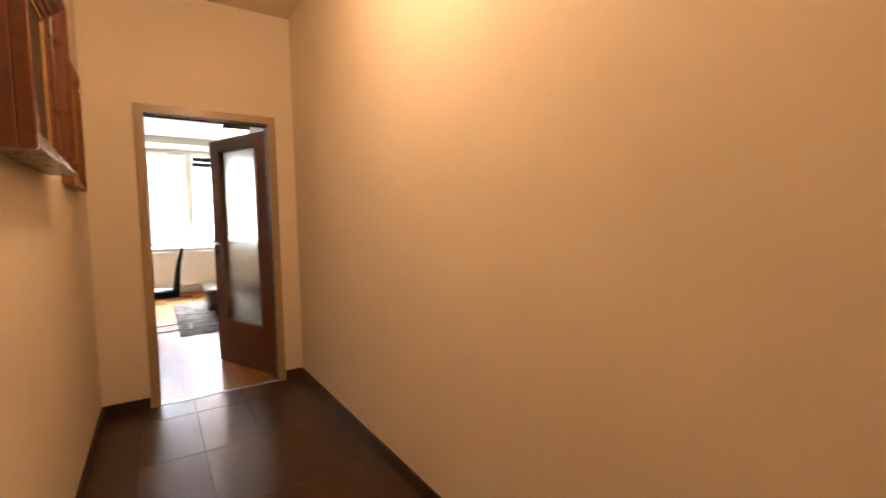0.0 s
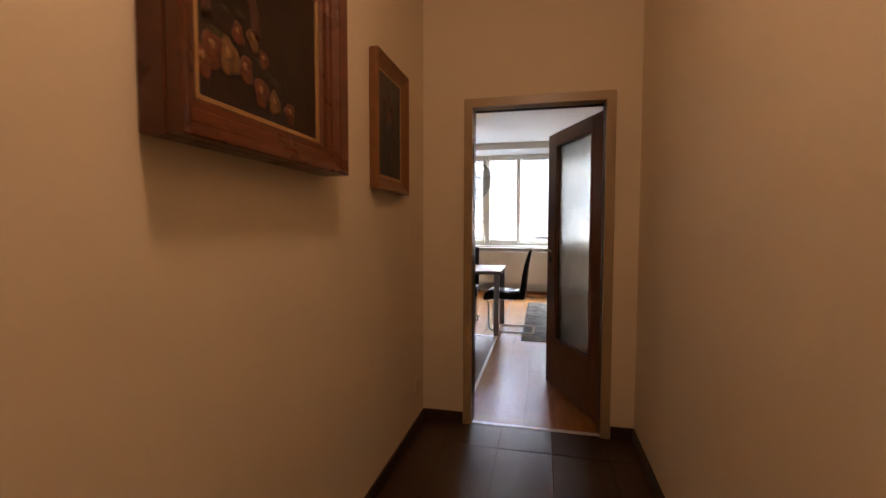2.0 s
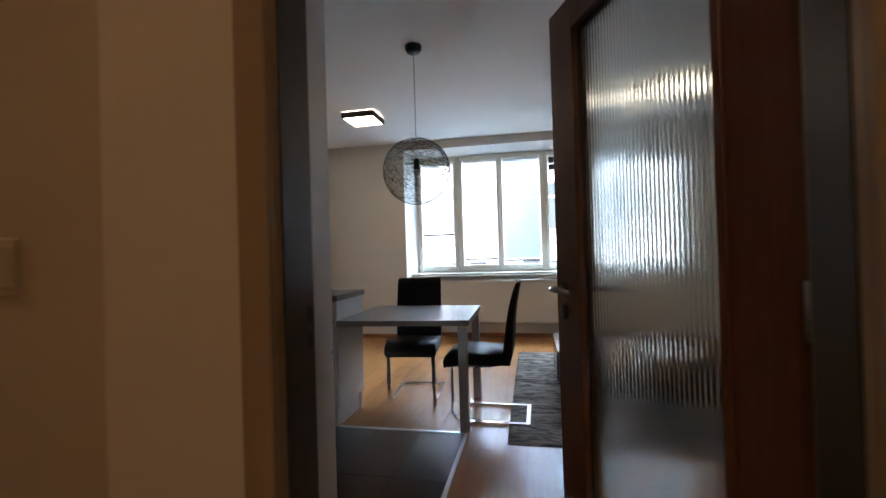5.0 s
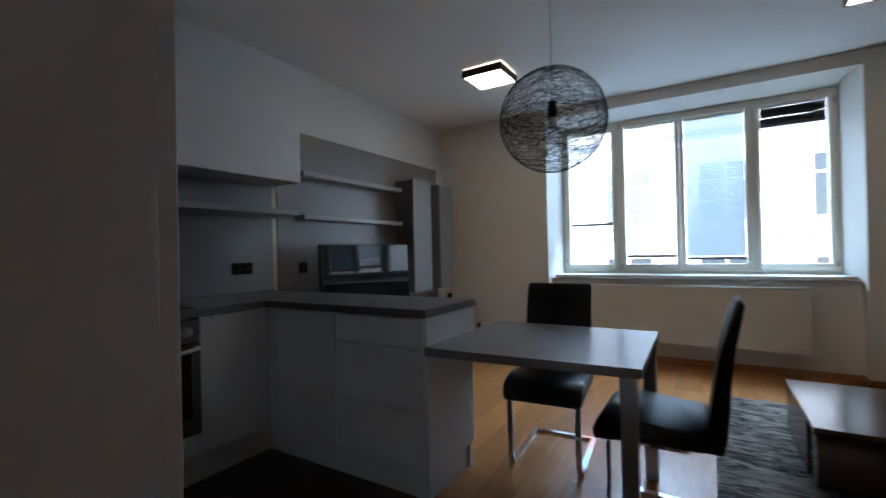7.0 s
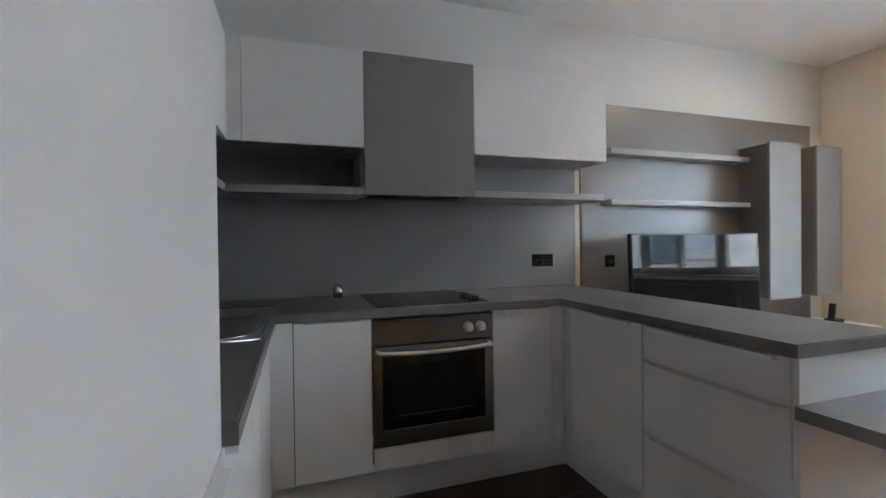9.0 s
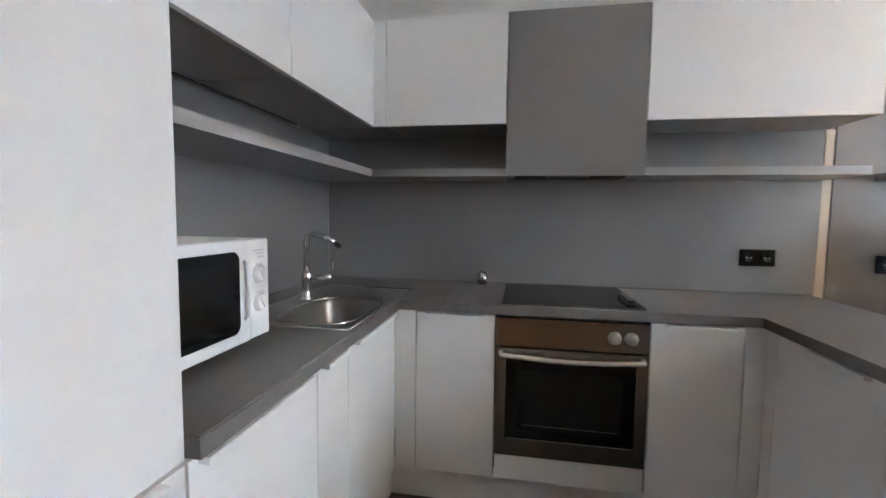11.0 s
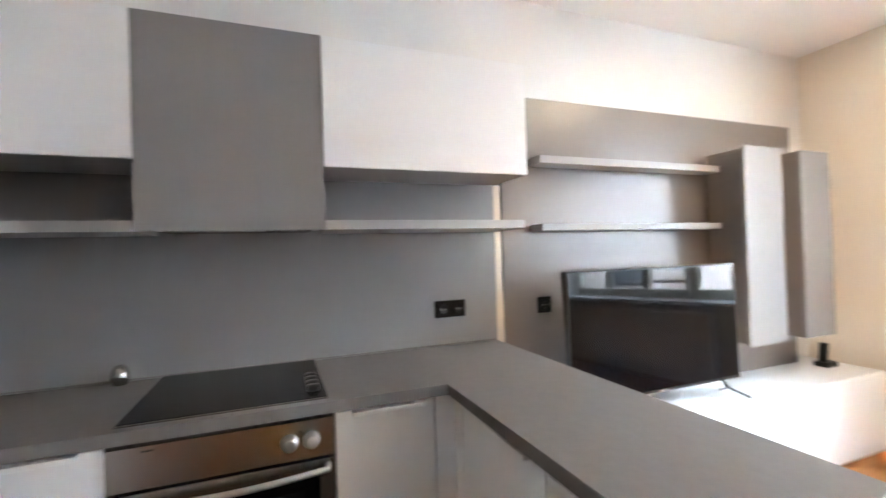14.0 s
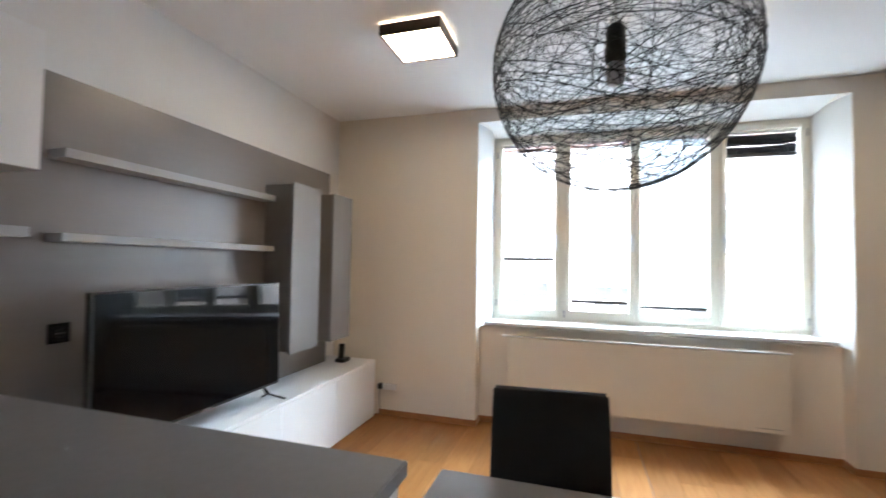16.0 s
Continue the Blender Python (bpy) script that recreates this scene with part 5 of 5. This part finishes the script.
# ---- window ----
def window():
    t = thing("window_1", ((FX0 + FX1) / 2, FY, FZ0), "white four-pane window with blinds inside the panes", "window", kind="structure")
    y0, y1 = FY - 0.01, FY + 0.07
    fw = 0.035
    zb, zt = FZ0 - 0.01, FZ1
    posts = (-1.0475, 0.200)
    part("frame_side", boxes((FX0, FX0 + fw, y0, y1, zb, zt), bevel=0.002), M_PVC, t)
    part("frame_side", boxes((FX1 - fw, FX1, y0, y1, zb, zt), bevel=0.002), M_PVC, t)
    part("frame_head", boxes((FX0 + fw, FX1 - fw, y0, y1, zt - fw, zt), bevel=0.002), M_PVC, t)
    part("frame_foot", boxes((FX0 + fw, FX1 - fw, y0, y1, zb, zb + fw), bevel=0.002), M_PVC, t)
    for p, h2 in zip(posts, (0.0275, 0.020)):
        part("mullion", boxes((p - h2, p + h2, y0, y1, zb + fw, zt - fw), bevel=0.002), M_PVC, t)
    sashes = ((FX0 + fw, posts[0] - 0.0275), (posts[0] + 0.0275, -0.436), (-0.434, posts[1] - 0.020), (posts[1] + 0.020, FX1 - fw))
    sw, sb = 0.042, 0.070
    z0, z1 = zb + fw, zt - fw
    out = []
    for i, (a, b) in enumerate(sashes):
        s = part("sash", boxes((a + 0.001, a + sw, y0 - 0.022, y1 - 0.02, z0 + 0.001, z1 - 0.001), (b - sw, b - 0.001, y0 - 0.022, y1 - 0.02, z0 + 0.001, z1 - 0.001), (a + sw, b - sw, y0 - 0.022, y1 - 0.02, z0 + 0.001, z0 + sb), (a + sw, b - sw, y0 - 0.022, y1 - 0.02, z1 - sw, z1 - 0.001), bevel=0.003), M_PVC, t)
        pane = part("pane", boxes((a + sw - 0.005, b - sw + 0.005, FY + 0.040, FY + 0.044, z0 + sb - 0.005, z1 - sw + 0.005)), M_GLASS, s, "clear glass pane")
        pane.visible_shadow = False
        out.append((a + sw, b - sw, z0 + sb, z1 - sw))
    for hx in (posts[0] - 0.050, -0.457, posts[1] + 0.042):
        h = part("handle", boxes((hx - 0.013, hx + 0.013, y0 - 0.034, y0 - 0.0225, 1.62, 1.69), bevel=0.003), M_WHITE_PLASTIC, t, "white window handle")
        part("lever", boxes((hx - 0.009, hx + 0.009, y0 - 0.060, y0 - 0.0345, 1.535, 1.665), bevel=0.005), M_WHITE_PLASTIC, h)
    for hx, hz in ((FX0 + fw - 0.006, 1.05), (FX0 + fw - 0.006, 2.45), (posts[0] + 0.02, 2.56), (posts[0] + 0.02, 0.97), (FX1 - fw + 0.004, 1.0), (FX1 - fw + 0.004, 2.5)):
        bm = bmesh.new()
        tube(bm, [(hx, y0 - 0.03, hz - 0.03), (hx, y0 - 0.03, hz + 0.03)], 0.007, 8)
        part("hinge", bm, M_SATIN, t, "small metal hinge", True)
    return out


PANES = window()


def blind(pane, bottom, tilt, material, label, stack=0, loose=0):
    x0, x1, z0, z1 = pane
    x0, x1 = x0 + 0.006, x1 - 0.006
    y = FY + 0.016
    t = thing("venetian_blind", ((x0 + x1) / 2, y, z1), label, "blind", "blinds in the window")
    part("head_rail", boxes((x0, x1, y - 0.012, y + 0.012, z1 - 0.022, z1 - 0.001), bevel=0.002), M_WHITE_PLASTIC, t)
    bm = boxes((x0 + 0.002, x1 - 0.002, -0.0125, 0.0125, -0.0003, 0.0003))
    o = Vector(((x0 + x1) / 2, 0, 0))
    bmesh.ops.translate(bm, verts=bm.verts, vec=-o)
    me = mesh_of("slat", bm, material)
    pitch = 0.0225
    n = int((z1 - 0.035 - bottom) / pitch)
    rng = random.Random(int(100 * x1) + 7)
    for i in range(n):
        s = new("slat", me)
        s.parent = t
        zz = z1 - 0.032 - i * pitch - z1
        s.location = (0, 0, zz)
        s.rotation_euler = (radians(tilt + rng.uniform(-2, 2)), 0, 0)
    low = z1 - 0.032 - n * pitch
    for i in range(stack):
        s = new("slat", me)
        s.parent = t
        s.location = (0, 0, low - i * 0.0042 - z1)
        s.rotation_euler = (radians(rng.uniform(-40, 40)), radians(rng.uniform(-1.6, 1.6)), 0)
    low -= stack * 0.0042
    for i in range(loose):
        low -= 0.027
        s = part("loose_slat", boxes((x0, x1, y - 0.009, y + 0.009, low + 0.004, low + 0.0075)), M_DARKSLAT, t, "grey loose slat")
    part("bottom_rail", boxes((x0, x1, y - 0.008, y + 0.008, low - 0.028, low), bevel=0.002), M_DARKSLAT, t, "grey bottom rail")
    for cx in (x0 + 0.07, x1 - 0.07):
        bm = bmesh.new()
        tube(bm, [(cx, y - 0.0095, z1 - 0.02), (cx, y - 0.0095, low)], 0.0006, 4)
        part("ladder_cord", bm, M_WHITE_PLASTIC, t)


blind(PANES[0], 1.47, 30, M_SLAT, "white venetian blind lowered two thirds")
blind(PANES[1], 1.20, 32, M_SLAT, "white venetian blind lowered most of the way", 0, 4)
blind(PANES[2], 1.05, 62, M_THINSLAT, "white venetian blind lowered and turned shut")
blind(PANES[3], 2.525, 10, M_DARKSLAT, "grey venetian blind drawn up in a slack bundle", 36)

# ---- outside ----
structure("ground", boxes((-300, 300, YO + 0.3, 600, -7.2, -7.0)), M_GROUND_BOUNCE, "unseen street below the window, paled to bounce light up")


def far_house():
    t = thing("apartment_building", (-2, 18, -7), "pale rendered apartment building across the street", "building")
    x0, x1, y, z0, z1 = -26.0, 24.0, 18.0, -7.0, 5.6
    part("wall", boxes((x0, x1, y, y + 9, z0, z1)), M_FACADE, t)
    part("roof", prism([(y - 0.5, z1), (y + 9.5, z1), (y + 4.5, z1 + 3.2)], x0 - 0.3, x1 + 0.3, "x"), M_ROOF, t, "clay tile roof")
    part("cornice", boxes((x0, x1, y - 0.35, y, z1 - 0.5, z1 - 0.05), bevel=0.05), M_FACADE_TRIM, t)
    for zc in (-3.6, -0.2, 3.0):
        part("string_course", boxes((x0, x1, y - 0.12, y, zc - 1.5, zc - 1.3), bevel=0.02), M_FACADE_TRIM, t)
        for k in range(16):
            xc = x0 + 2.0 + k * 3.05
            w = part("window", boxes((xc - 0.75, xc + 0.75, y - 0.06, y - 0.001, zc - 0.95, zc + 0.95)), M_FARGLASS, t, "dark window with pale bars")
            part("surround", boxes((xc - 0.95, xc - 0.75, y - 0.10, y - 0.001, zc - 1.1, zc + 1.15), (xc + 0.75, xc + 0.95, y - 0.10, y - 0.001, zc - 1.1, zc + 1.15), (xc - 0.75, xc + 0.75, y - 0.10, y - 0.001, zc + 0.95, zc + 1.15), (xc - 0.75, xc + 0.75, y - 0.14, y - 0.001, zc - 1.1, zc - 0.95), bevel=0.01), M_FACADE_TRIM, w)
            part("bars", boxes((xc - 0.05, xc + 0.05, y - 0.09, y - 0.0605, zc - 0.95, zc + 0.95), (xc - 0.75, xc - 0.05, y - 0.09, y - 0.0605, zc + 0.35, zc + 0.43), (xc + 0.05, xc + 0.75, y - 0.09, y - 0.0605, zc + 0.35, zc + 0.43)), M_PVC, w)


far_house()


# ---- floor pieces ----
def lay_tiles(parent, x0, x1, y0, y1, ox, oy, sx, sy, gap, material, name, full):
    """Pieces on a grid, cut at the edges; whole ones share one mesh."""
    o = origin_of(parent)
    cache = {}
    i0, i1 = math.floor((x0 - ox) / sx), math.ceil((x1 - ox) / sx)
    j0, j1 = math.floor((y0 - oy) / sy), math.ceil((y1 - oy) / sy)
    for i in range(i0, i1):
        for j in range(j0, j1):
            a, b = max(x0, ox + i * sx), min(x1, ox + (i + 1) * sx)
            c, d = max(y0, oy + j * sy), min(y1, oy + (j + 1) * sy)
            if b - a < 0.012 or d - c < 0.012:
                continue
            w, h = b - a - gap, d - c - gap
            key = (round(w, 4), round(h, 4))
            if key not in cache:
                cache[key] = mesh_of(name, boxes((-w / 2, w / 2, -h / 2, h / 2, -0.0028, full), bevel=0.0012), material)
            ob = new(name, cache[key])
            ob.parent = parent
            ob.location = Vector(((a + b) / 2, (c + d) / 2, 0)) - o


def lay_planks(parent, x0, x1, y0, y1, w, l, seed):
    rng = random.Random(seed)
    o = origin_of(parent)
    cache = {}
    x = x0
    while x < x1 - 0.01:
        b = min(x1, x + w)
        y = y0 - rng.uniform(0.1, 0.9) * l
        while y < y1:
            c, d = max(y0, y), min(y1, y + l)
            y += l
            if d - c < 0.02:
                continue
            key = (round(b - x, 3), round(d - c, 2))
            if key not in cache:
                ww, hh = key[0] - 0.0010, d - c - 0.0010
                cache[key] = mesh_of("plank", boxes((-ww / 2, ww / 2, -hh / 2, hh / 2, -0.0028, 0.0), bevel=0.0005), M_PLANK)
            ob = new("plank", cache[key])
            ob.parent = parent
            ob.location = Vector(((x + b) / 2, (c + d) / 2, rng.uniform(-0.0001, 0.0001))) - o
        x = b


lay_tiles(hall_floor, HX0, HX1, -4.30, 0.012, -0.200, -0.265, 0.300, 0.600, 0.003, M_TILE, "tile", 0.0)
lay_tiles(kitchen_floor, LX0, TILE_X - 0.012, 0.15, TILE_Y - 0.012, TILE_X - 0.012, TILE_Y - 0.012, 0.300, 0.600, 0.003, M_TILE, "tile", 0.0)
lay_planks(floor, TILE_X + 0.012, LX1, 0.042, LY1 + 0.15, 0.193, 1.285, 11)
lay_planks(floor, LX0, TILE_X + 0.012, TILE_Y + 0.012, LY1 + 0.15, 0.193, 1.285, 12)
